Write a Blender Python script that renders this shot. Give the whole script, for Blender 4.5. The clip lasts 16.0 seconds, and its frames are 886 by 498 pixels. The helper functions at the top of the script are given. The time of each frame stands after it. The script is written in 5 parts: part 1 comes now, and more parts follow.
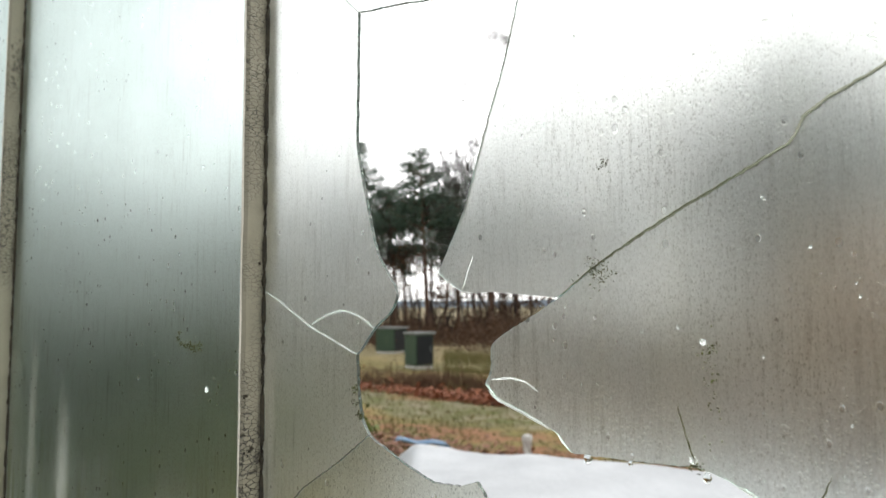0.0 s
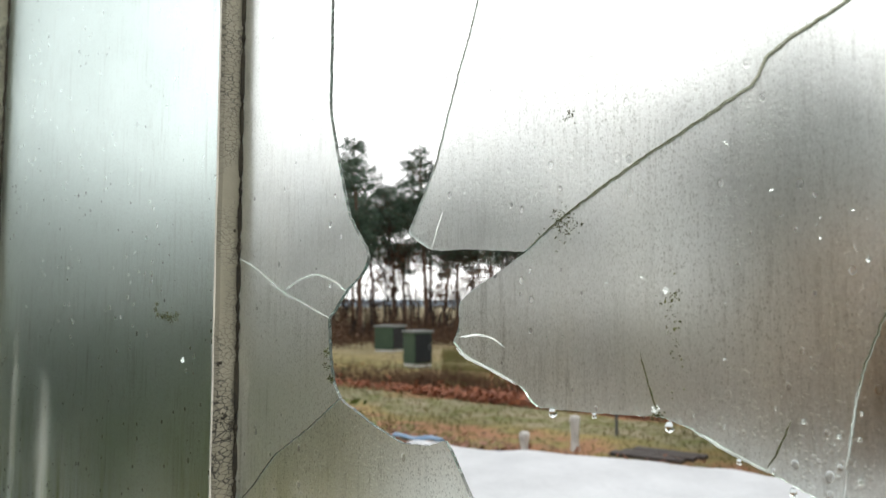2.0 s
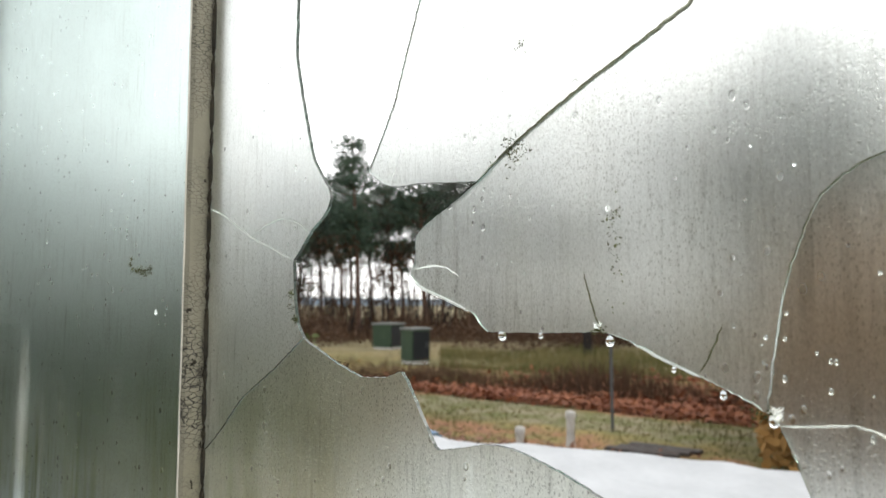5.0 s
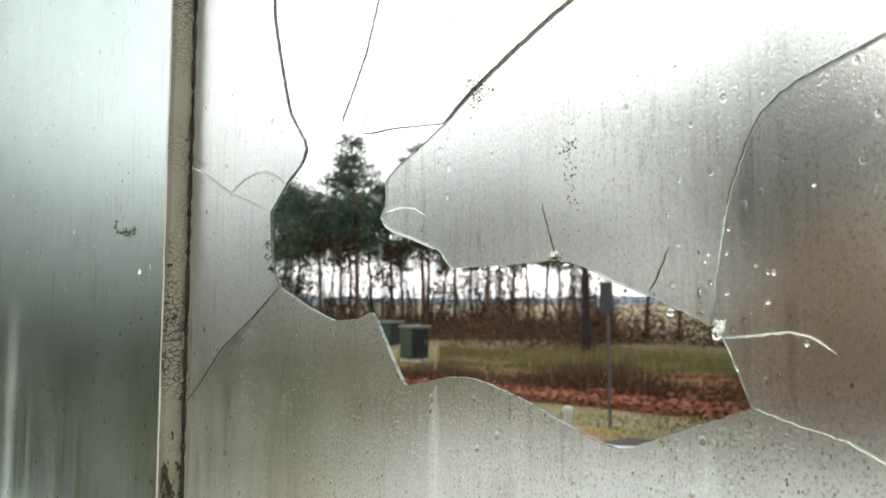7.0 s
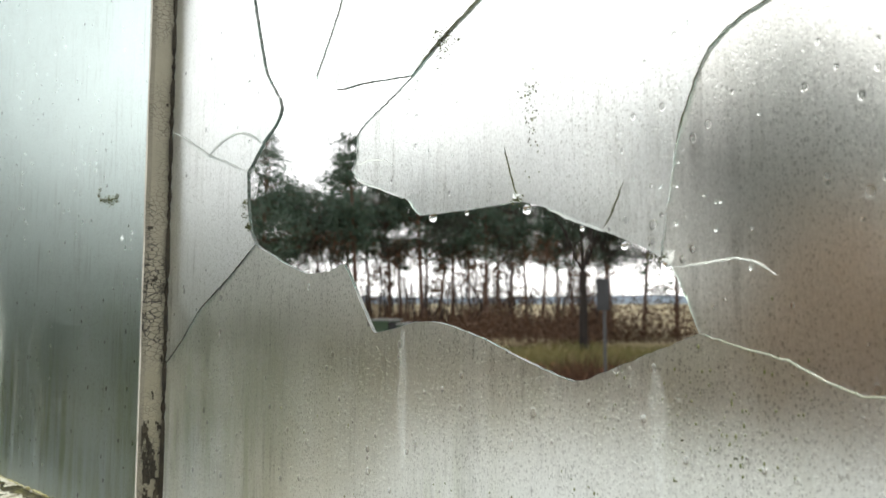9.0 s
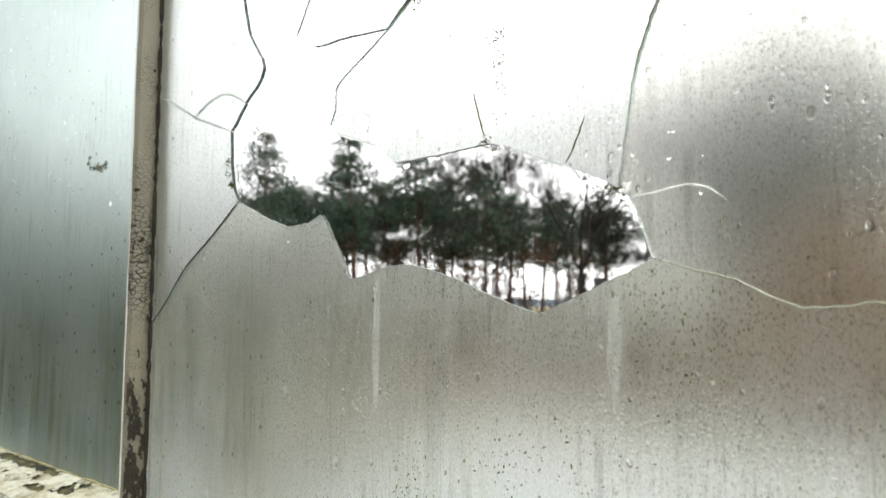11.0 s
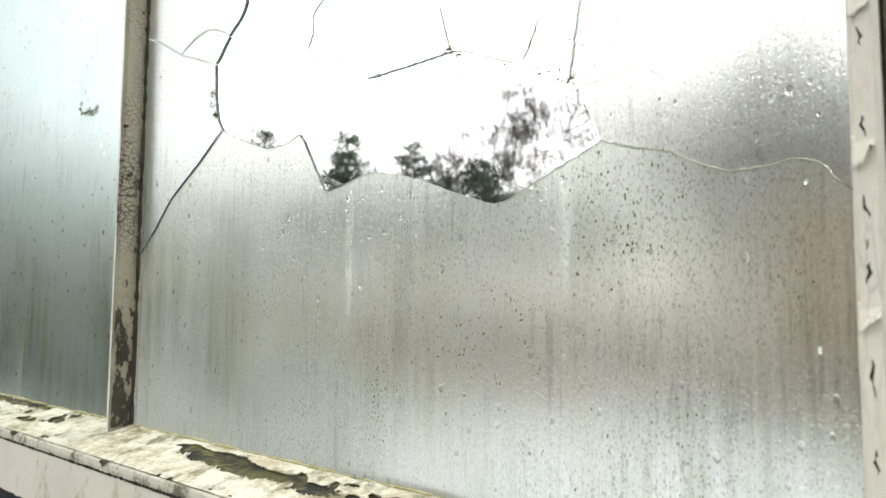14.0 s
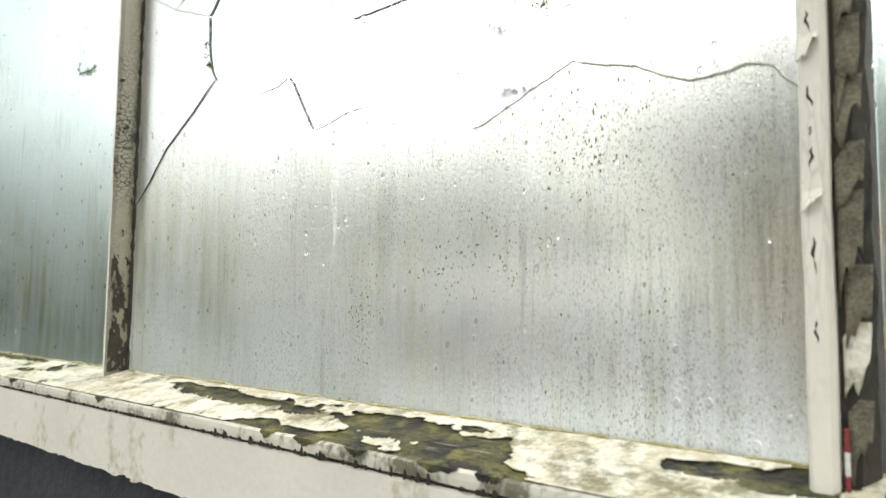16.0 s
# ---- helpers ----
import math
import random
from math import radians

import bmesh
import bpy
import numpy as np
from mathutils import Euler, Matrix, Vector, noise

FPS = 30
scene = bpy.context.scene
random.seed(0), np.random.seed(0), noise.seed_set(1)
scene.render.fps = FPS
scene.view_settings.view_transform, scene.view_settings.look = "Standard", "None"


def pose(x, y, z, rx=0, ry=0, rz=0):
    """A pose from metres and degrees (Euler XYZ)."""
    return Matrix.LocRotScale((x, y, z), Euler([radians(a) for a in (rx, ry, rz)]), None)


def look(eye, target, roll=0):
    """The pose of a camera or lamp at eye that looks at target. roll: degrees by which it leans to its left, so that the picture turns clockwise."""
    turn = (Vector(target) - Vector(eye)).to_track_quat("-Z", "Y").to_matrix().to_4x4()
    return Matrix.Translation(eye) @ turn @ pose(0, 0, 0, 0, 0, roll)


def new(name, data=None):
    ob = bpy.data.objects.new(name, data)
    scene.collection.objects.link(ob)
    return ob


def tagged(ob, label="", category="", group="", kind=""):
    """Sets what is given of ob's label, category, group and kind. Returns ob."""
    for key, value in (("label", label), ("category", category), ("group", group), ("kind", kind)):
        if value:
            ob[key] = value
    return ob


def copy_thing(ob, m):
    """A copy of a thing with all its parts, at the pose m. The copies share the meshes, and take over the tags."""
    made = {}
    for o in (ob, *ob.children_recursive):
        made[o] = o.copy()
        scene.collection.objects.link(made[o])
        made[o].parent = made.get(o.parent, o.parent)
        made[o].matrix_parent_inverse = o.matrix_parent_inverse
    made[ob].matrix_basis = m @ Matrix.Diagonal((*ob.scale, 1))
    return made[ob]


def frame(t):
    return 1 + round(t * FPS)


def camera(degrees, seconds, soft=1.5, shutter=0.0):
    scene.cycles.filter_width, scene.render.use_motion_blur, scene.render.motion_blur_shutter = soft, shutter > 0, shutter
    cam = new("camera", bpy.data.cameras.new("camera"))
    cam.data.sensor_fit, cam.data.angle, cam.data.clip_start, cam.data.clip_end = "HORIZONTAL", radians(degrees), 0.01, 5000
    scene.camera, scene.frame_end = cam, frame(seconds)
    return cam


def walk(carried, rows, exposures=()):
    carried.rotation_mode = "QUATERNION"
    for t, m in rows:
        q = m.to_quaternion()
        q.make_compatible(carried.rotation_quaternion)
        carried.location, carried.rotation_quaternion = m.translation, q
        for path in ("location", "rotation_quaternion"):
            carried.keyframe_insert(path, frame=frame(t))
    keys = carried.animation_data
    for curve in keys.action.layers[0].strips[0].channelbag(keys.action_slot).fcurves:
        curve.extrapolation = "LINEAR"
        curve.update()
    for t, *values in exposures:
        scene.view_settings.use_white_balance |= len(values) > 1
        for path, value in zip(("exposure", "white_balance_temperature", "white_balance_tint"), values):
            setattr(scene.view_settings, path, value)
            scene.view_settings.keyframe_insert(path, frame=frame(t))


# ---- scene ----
import itertools

cam = camera(65.0, 16.0)
EXPOSURES = [(0, 0.63), (9, 0.68), (12.5, 0.82), (16, 1.07)]
PATH = [
    (0, (0.323, -0.352, 1.456), (-0.957, 1.176, 1.619), -0.4),
    (0.5, (0.326, -0.347, 1.449), (-0.954, 1.182, 1.612), -0.3),
    (1, (0.329, -0.343, 1.442), (-0.95, 1.185, 1.606), -0.2),
    (1.5, (0.332, -0.341, 1.436), (-0.947, 1.188, 1.598), -0.2),
    (2, (0.334, -0.335, 1.43), (-0.945, 1.193, 1.591), -0.2),
    (2.5, (0.338, -0.332, 1.423), (-0.942, 1.196, 1.585), -0.0),
    (3, (0.341, -0.33, 1.417), (-0.938, 1.199, 1.578), -0.2),
    (3.5, (0.345, -0.327, 1.411), (-0.935, 1.201, 1.571), -0.1),
    (4, (0.348, -0.324, 1.405), (-0.93, 1.205, 1.565), -0.1),
    (6.5, (0.374, -0.319, 1.36), (-0.904, 1.212, 1.517), 0.1),
    (7, (0.378, -0.316, 1.352), (-0.899, 1.215, 1.509), 0.0),
    (7.5, (0.381, -0.313, 1.345), (-0.895, 1.219, 1.502), 0.0),
    (8, (0.386, -0.312, 1.337), (-0.889, 1.221, 1.493), -0.0),
    (8.5, (0.391, -0.311, 1.33), (-0.883, 1.223, 1.485), -0.1),
    (9, (0.396, -0.309, 1.321), (-0.878, 1.226, 1.475), -0.0),
    (11.5, (0.419, -0.306, 1.277), (-0.853, 1.229, 1.438), 0.2),
    (12, (0.423, -0.306, 1.268), (-0.849, 1.229, 1.428), 0.2),
    (12.5, (0.426, -0.305, 1.26), (-0.845, 1.231, 1.419), 0.3),
    (13, (0.431, -0.305, 1.25), (-0.84, 1.231, 1.409), 0.2),
    (13.5, (0.438, -0.306, 1.239), (-0.833, 1.23, 1.398), 0.3),
    (14, (0.441, -0.308, 1.227), (-0.828, 1.23, 1.386), 0.4),
    (14.5, (0.445, -0.307, 1.216), (-0.825, 1.229, 1.375), 0.5),
    (15, (0.449, -0.309, 1.205), (-0.821, 1.228, 1.364), 0.5),
    (15.5, (0.454, -0.31, 1.193), (-0.815, 1.227, 1.352), 0.6),
    (16, (0.459, -0.311, 1.182), (-0.81, 1.226, 1.34), 0.6),
]
walk(cam, [(t, look(eye, target, roll)) for t, eye, target, roll in PATH], EXPOSURES)
cam.data.dof.use_dof = True
cam.data.dof.focus_distance, cam.data.dof.aperture_fstop = 0.46, 12.0

# ---- light ----
world = bpy.data.worlds.new("overcast")
world.use_nodes = True
scene.world = world
wt = world.node_tree
wt.nodes.clear()
sky = wt.nodes.new("ShaderNodeTexSky")
sky.sky_type, sky.sun_disc = "NISHITA", False
sky.sun_elevation, sky.sun_rotation = radians(32), radians(-20)
sky.air_density, sky.dust_density = 1.0, 2.0
hsv = wt.nodes.new("ShaderNodeHueSaturation")
hsv.inputs["Saturation"].default_value = 0.22
wbg = wt.nodes.new("ShaderNodeBackground")
wbg.inputs["Strength"].default_value = 0.13
wout = wt.nodes.new("ShaderNodeOutputWorld")
soft = wt.nodes.new("ShaderNodeGamma")
soft.inputs["Gamma"].default_value = 0.3
lift = wt.nodes.new("ShaderNodeVectorMath")
lift.operation = "SCALE"
lift.inputs["Scale"].default_value = 5.0
wt.links.new(sky.outputs[0], soft.inputs["Color"])
wt.links.new(soft.outputs[0], lift.inputs[0])
wt.links.new(lift.outputs[0], hsv.inputs["Color"])
wt.links.new(hsv.outputs[0], wbg.inputs["Color"])
wt.links.new(wbg.outputs[0], wout.inputs[0])
sun = new("sun", bpy.data.lights.new("sun", "SUN"))
sun.data.energy, sun.data.angle, sun.data.color = 0.8, radians(25), (1.0, 0.97, 0.92)
sun.matrix_world = pose(0, 0, 30, 58, 0, 160)


# ---- materials ----
class Nodes:
    """Short names for the nodes of one material."""

    def __init__(self, name):
        self.m = bpy.data.materials.new(name)
        self.m.use_nodes = True
        self.t = self.m.node_tree
        self.t.nodes.clear()
        self.out = self.add("OutputMaterial")
        self.where = self.add("TexCoord").outputs["Object"]

    def add(self, kind, **sockets):
        n = self.t.nodes.new("ShaderNode" + kind)
        for key, value in sockets.items():
            self.put(n.inputs[key.replace("_", " ")], value)
        return n

    def put(self, socket, value):
        if isinstance(value, bpy.types.NodeSocket):
            self.t.links.new(value, socket)
        else:
            socket.default_value = value

    def stretch(self, sx, sy, sz):
        n = self.add("Mapping", Vector=self.where)
        n.inputs["Scale"].default_value = (sx, sy, sz)
        return n.outputs[0]

    def noise(self, scale, detail=4.0, rough=0.55, vector=None):
        n = self.add("TexNoise", Scale=scale, Detail=detail, Roughness=rough)
        self.put(n.inputs["Vector"], vector or self.where)
        return n.outputs["Fac"]

    def cells(self, scale, feature="F1", vector=None):
        n = self.t.nodes.new("ShaderNodeTexVoronoi")
        n.feature = feature
        n.inputs["Scale"].default_value = scale
        self.put(n.inputs["Vector"], vector or self.where)
        return n.outputs["Distance"]

    def ramp(self, fac, *stops):
        n = self.add("ValToRGB", Fac=fac)
        e = n.color_ramp.elements
        while len(e) < len(stops):
            e.new(0.5)
        for el, (pos, c) in zip(e, stops):
            el.position = pos
            el.color = (c, c, c, 1) if isinstance(c, (int, float)) else (*c, 1)
        return n.outputs["Color"]

    def mix(self, fac, a, b, blend="MIX"):
        n = self.t.nodes.new("ShaderNodeMix")
        n.data_type, n.blend_type = "RGBA", blend
        self.put(n.inputs[0], fac)
        for i, v in ((6, a), (7, b)):
            self.put(n.inputs[i], (*v, 1) if isinstance(v, tuple) else v)
        return n.outputs[2]

    def math(self, op, a, b=0.0):
        n = self.t.nodes.new("ShaderNodeMath")
        n.operation = op
        self.put(n.inputs[0], a)
        self.put(n.inputs[1], b)
        return n.outputs[0]

    def bump(self, height, strength=0.3, distance=0.01, normal=None):
        n = self.add("Bump", Height=height, Strength=strength, Distance=distance)
        if normal is not None:
            self.put(n.inputs["Normal"], normal)
        return n.outputs[0]

    def principled(self, color, rough=0.7, metal=0.0, normal=None):
        n = self.add("BsdfPrincipled", Roughness=rough, Metallic=metal)
        self.put(n.inputs["Base Color"], (*color, 1) if isinstance(color, tuple) else color)
        if normal is not None:
            self.put(n.inputs["Normal"], normal)
        return n.outputs[0]

    def done(self, shader):
        self.t.links.new(shader, self.out.inputs["Surface"])
        return self.m


def mixed(name, low, high, scale, rough=0.8, fine=0.4, bump=0.01, random_amount=0.0):
    """A plain matt surface whose colour wanders between two tones at two scales."""
    n = Nodes(name)
    f = n.math("ADD", n.math("MULTIPLY", n.noise(scale), 1 - fine), n.math("MULTIPLY", n.noise(scale * 9), fine))
    c = n.mix(n.ramp(f, (0.36, 0.0), (0.64, 1.0)), low, high)
    if random_amount:
        r = n.add("NewGeometry").outputs["Random Per Island"]
        c = n.mix(n.math("MULTIPLY", r, random_amount), c, tuple(0.35 * v for v in low))
    return n.done(n.principled(c, rough, normal=n.bump(n.noise(scale * 12), 0.5, bump)))


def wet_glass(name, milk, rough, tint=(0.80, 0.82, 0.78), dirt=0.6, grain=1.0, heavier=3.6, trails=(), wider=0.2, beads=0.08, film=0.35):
    """Glass under a film of condensation: blurred sight, fine drops, run-down streaks and specks of algae."""
    n = Nodes(name)
    level = n.add("SeparateXYZ", Vector=n.where).outputs["Z"]
    across = n.add("SeparateXYZ", Vector=n.where).outputs["X"]

    def drops(sx, sz, widest, share):
        """Round spots of uneven size: 1 inside a spot, 0 between them."""
        v = n.t.nodes.new("ShaderNodeTexVoronoi")
        v.inputs["Scale"].default_value = 1.0
        n.put(v.inputs["Vector"], n.stretch(sx, sx, sz))
        rnd = n.add("SeparateColor", Color=v.outputs["Color"])
        size = n.math("MULTIPLY", n.math("LESS_THAN", rnd.outputs[1], share), n.math("MULTIPLY", rnd.outputs[0], widest))
        edge = n.math("MULTIPLY", n.math("SUBTRACT", size, v.outputs["Distance"]), 9.0)
        edge.node.use_clamp = True
        return edge

    clouds = n.ramp(n.noise(8, 4, 0.6), (0.38, 0.0), (0.66, 1.0))
    patchy = n.ramp(n.noise(1.0, 4, 0.6, n.stretch(17, 17, 10)), (0.40, 0.0), (0.62, 1.0))
    wide = n.ramp(n.noise(1.0, 3, 0.5, n.stretch(30, 30, 4)), (0.36, 0.0), (0.66, 1.0))
    runs = n.ramp(n.noise(1.0, 4, 0.6, n.stretch(170, 170, 6)), (0.52, 0.0), (0.66, 1.0))
    runs = n.math("MULTIPLY", runs, n.ramp(n.noise(1.0, 3, 0.6, n.stretch(22, 22, 13)), (0.46, 0.0), (0.62, 1.0)))
    drips = n.ramp(n.noise(1.0, 4, 0.65, n.stretch(380, 380, 30)), (0.50, 0.0), (0.68, 1.0))
    runs = n.math("MAXIMUM", runs, n.math("MULTIPLY", drips, n.ramp(n.noise(1.0, 3, 0.6, n.stretch(14, 14, 12)), (0.44, 0.15), (0.60, 0.9))))
    bright = n.math("MULTIPLY", n.math("MAXIMUM", drops(430, 330, 0.55, 0.75), drops(800, 560, 0.6, 0.8)), n.math("ADD", 0.25, n.math("MULTIPLY", patchy, 0.75)))
    dim = n.math("MULTIPLY", n.math("MAXIMUM", drops(700, 380, 0.50, 0.35), drops(1200, 640, 0.6, 0.7)), n.math("ADD", 0.15, n.math("MULTIPLY", clouds, 0.85)))
    big = n.math("MULTIPLY", drops(150, 105, 0.34, 0.30), n.math("ADD", 0.15, patchy))
    haze = n.noise(1.0, 3, 0.7, n.stretch(900, 900, 420))
    low = n.ramp(n.math("ADD", n.math("MULTIPLY", n.math("SUBTRACT", level, 1.118), 2.0), n.math("MULTIPLY", n.math("SUBTRACT", wide, 0.5), 0.10)), (0.02, 1.0), (0.36, 0.0))
    height = n.math("ADD", n.math("ADD", n.math("MULTIPLY", bright, 0.5), n.math("MULTIPLY", big, 1.4)), n.math("MULTIPLY", haze, 0.25))
    normal = n.bump(height, 0.30 * grain, 0.0006)
    shade = n.math("ADD", n.math("MULTIPLY", dim, 0.38 * grain), n.math("ADD", n.math("MULTIPLY", runs, 0.34), n.math("MULTIPLY", n.math("SUBTRACT", haze, 0.35), 0.8)))
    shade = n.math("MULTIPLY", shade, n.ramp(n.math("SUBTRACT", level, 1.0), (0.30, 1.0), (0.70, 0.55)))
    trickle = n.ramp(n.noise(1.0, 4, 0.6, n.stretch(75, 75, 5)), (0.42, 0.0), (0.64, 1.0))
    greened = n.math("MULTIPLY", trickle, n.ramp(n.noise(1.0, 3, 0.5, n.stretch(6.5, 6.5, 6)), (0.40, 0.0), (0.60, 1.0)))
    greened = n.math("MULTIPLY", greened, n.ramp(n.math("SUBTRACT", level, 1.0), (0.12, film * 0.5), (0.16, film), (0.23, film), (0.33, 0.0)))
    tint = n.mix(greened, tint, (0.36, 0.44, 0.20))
    glass = n.add("BsdfGlass", IOR=1.45)
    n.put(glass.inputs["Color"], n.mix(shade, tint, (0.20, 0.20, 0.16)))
    n.put(glass.inputs["Roughness"], n.math("SUBTRACT", n.math("ADD", rough, n.math("MULTIPLY", clouds, 0.05)), n.math("MULTIPLY", big, 0.12)))
    n.put(glass.inputs["Normal"], normal)
    spread = n.add("BsdfGlass", Roughness=0.55, IOR=1.45)
    glass.distribution = spread.distribution = "BECKMANN"
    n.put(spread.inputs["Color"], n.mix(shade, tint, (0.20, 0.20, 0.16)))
    n.put(spread.inputs["Normal"], normal)
    sight = n.add("MixShader")
    n.put(sight.inputs[0], n.math("ADD", wider, n.math("MULTIPLY", clouds, 0.14)))
    n.t.links.new(glass.outputs[0], sight.inputs[1])
    n.t.links.new(spread.outputs[0], sight.inputs[2])
    veil = n.add("BsdfTranslucent")
    slime = n.ramp(n.math("ADD", n.math("MULTIPLY", wide, 0.5), n.math("MULTIPLY", n.noise(5, 3), 0.6)), (0.45, 0.0), (0.80, 0.7))
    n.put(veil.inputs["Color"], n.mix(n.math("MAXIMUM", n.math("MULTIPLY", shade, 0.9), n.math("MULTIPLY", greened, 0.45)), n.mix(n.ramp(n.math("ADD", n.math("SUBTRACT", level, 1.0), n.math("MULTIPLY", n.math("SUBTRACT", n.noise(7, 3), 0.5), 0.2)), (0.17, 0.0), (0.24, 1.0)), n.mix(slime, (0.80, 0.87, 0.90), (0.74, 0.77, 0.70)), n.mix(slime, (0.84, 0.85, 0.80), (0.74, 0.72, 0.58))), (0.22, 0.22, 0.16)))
    n.put(veil.inputs["Normal"], normal)
    parts = n.math("ADD", n.math("MULTIPLY", wide, 0.25), n.math("MULTIPLY", clouds, 0.45))
    amount = n.math("MULTIPLY", n.math("ADD", 0.55, parts), n.math("MULTIPLY", milk, n.math("ADD", 1.0, n.math("MULTIPLY", low, heavier))))
    amount = n.math("ADD", amount, n.math("MULTIPLY", bright, beads * grain))
    for px, w, top, much in trails:
        off = n.math("DIVIDE", n.math("SUBTRACT", across, px), w)
        bell = n.math("POWER", 2.718, n.math("MULTIPLY", n.math("MULTIPLY", off, off), -1.0))
        bell = n.math("MULTIPLY", bell, n.ramp(n.math("SUBTRACT", top, level), (0.0, 0.0), (0.10, 1.0)))
        amount = n.math("ADD", amount, n.math("MULTIPLY", bell, n.math("MULTIPLY", much, n.math("ADD", 0.5, n.noise(1.0, 3, 0.6, n.stretch(200, 200, 10))))))
    wet = n.add("MixShader")
    n.put(wet.inputs[0], amount)
    n.t.links.new(sight.outputs[0], wet.inputs[1])
    n.t.links.new(veil.outputs[0], wet.inputs[2])
    specks = n.math("MULTIPLY", drops(620, 380, 0.50, 0.6), n.ramp(n.noise(1.0, 4, 0.65, n.stretch(34, 34, 16)), (0.58, 0.0), (0.70, 0.8)))
    blots = n.math("MULTIPLY", n.ramp(n.noise(1.0, 3, 0.65, n.stretch(520, 520, 210)), (0.56, 0.0), (0.70, 0.8)), n.ramp(n.noise(1.0, 3, 0.6, n.stretch(22, 22, 9)), (0.54, 0.0), (0.66, 1.0)))
    lower = n.ramp(n.math("SUBTRACT", level, 1.0), (0.16, 1.0), (0.60, 0.35))
    algae = n.math("MULTIPLY", n.math("MAXIMUM", specks, blots), n.math("MULTIPLY", lower, dirt))
    green = n.mix(n.ramp(n.noise(22), (0.4, 0.0), (0.6, 1.0)), (0.030, 0.042, 0.014), (0.085, 0.058, 0.028))
    all_of = n.add("MixShader")
    n.put(all_of.inputs[0], algae)
    n.t.links.new(wet.outputs[0], all_of.inputs[1])
    n.t.links.new(n.principled(green, 0.85), all_of.inputs[2])
    return n.done(all_of.outputs[0])


def outer_face():
    """The weather side of the glass: clean, slightly frosted by rain spots."""
    n = Nodes("outer_glass_face")
    g = n.add("BsdfGlass", Color=(0.98, 0.99, 0.98, 1), IOR=1.45)
    n.put(g.inputs["Roughness"], n.math("ADD", 0.18, n.math("MULTIPLY", n.noise(14, 3), 0.08)))
    g.distribution = "BECKMANN"
    return n.done(g.outputs[0])


def broken_edge():
    n = Nodes("broken_glass_edge")
    glass = n.add("BsdfGlass", Color=(0.45, 0.62, 0.55, 1), Roughness=0.12, IOR=1.5)
    n.put(glass.inputs["Normal"], n.bump(n.noise(260), 0.8, 0.001))
    dark = n.principled(n.mix(n.noise(90), (0.012, 0.016, 0.012), (0.09, 0.10, 0.08)), 0.3)
    mix = n.add("MixShader")
    n.put(mix.inputs[0], n.ramp(n.noise(45, 3), (0.4, 0.40), (0.6, 0.95)))
    n.t.links.new(glass.outputs[0], mix.inputs[1])
    n.t.links.new(dark, mix.inputs[2])
    return n.done(mix.outputs[0])


def clear_drop():
    n = Nodes("water_drop")
    g = n.add("BsdfGlass", Color=(0.97, 0.99, 0.98, 1), Roughness=0.02, IOR=1.33)
    return n.done(g.outputs[0])


# translucent white puts the sky caught in cracks into the colour
def white_crack():
    n = Nodes("crack_glint")
    g = n.add("BsdfGlass", Color=(0.97, 0.99, 0.98, 1), Roughness=0.15, IOR=1.5)
    d = n.add("BsdfTranslucent", Color=(0.95, 0.97, 0.95, 1))
    mix = n.add("MixShader", Fac=0.75)
    n.t.links.new(g.outputs[0], mix.inputs[1])
    n.t.links.new(d.outputs[0], mix.inputs[2])
    return n.done(mix.outputs[0])


def crazed_paint(name, paint, grime, amount, scale=(60, 60, 26), craze=1.0, rough=0.62):
    """Old oil paint, crazed into small scales with grime in the cracks and dark patches of algae."""
    n = Nodes(name)
    warp = n.noise(30, 3)
    v = n.add("VectorMath", Vector=n.stretch(*scale))
    v.operation = "ADD"
    n.put(v.inputs[1], n.mix(1.0, (0, 0, 0), n.math("MULTIPLY", warp, 1.6)))
    cracks = n.ramp(n.cells(1.0, "DISTANCE_TO_EDGE", v.outputs[0]), (0.0, 1.0), (0.09, 0.0))
    gate = n.ramp(n.noise(9, 3), (0.40, 0.0), (0.60, 1.0))
    cracks = n.math("MULTIPLY", n.math("MULTIPLY", cracks, gate), craze)
    patch = n.ramp(n.math("ADD", n.math("MULTIPLY", n.noise(1.0, 5, 0.65, n.stretch(28, 28, 13)), 0.75), n.math("MULTIPLY", n.noise(160), 0.25)), (0.62 - amount * 0.3, 0.0), (0.70 - amount * 0.3, 1.0))
    tone = n.mix(n.noise(14, 4), paint, tuple(0.72 * c for c in paint))
    tone = n.mix(n.math("MULTIPLY", n.noise(220, 2), 0.35), tone, tuple(0.55 * c for c in paint))
    c = n.mix(n.math("MULTIPLY", patch, 0.85), tone, grime)
    c = n.mix(n.math("MULTIPLY", cracks, 0.9), c, tuple(0.5 * g for g in grime))
    h = n.math("SUBTRACT", n.noise(70, 4), n.math("ADD", cracks, n.math("MULTIPLY", patch, 0.4)))
    return n.done(n.principled(c, rough, normal=n.bump(h, 0.6, 0.0012)))


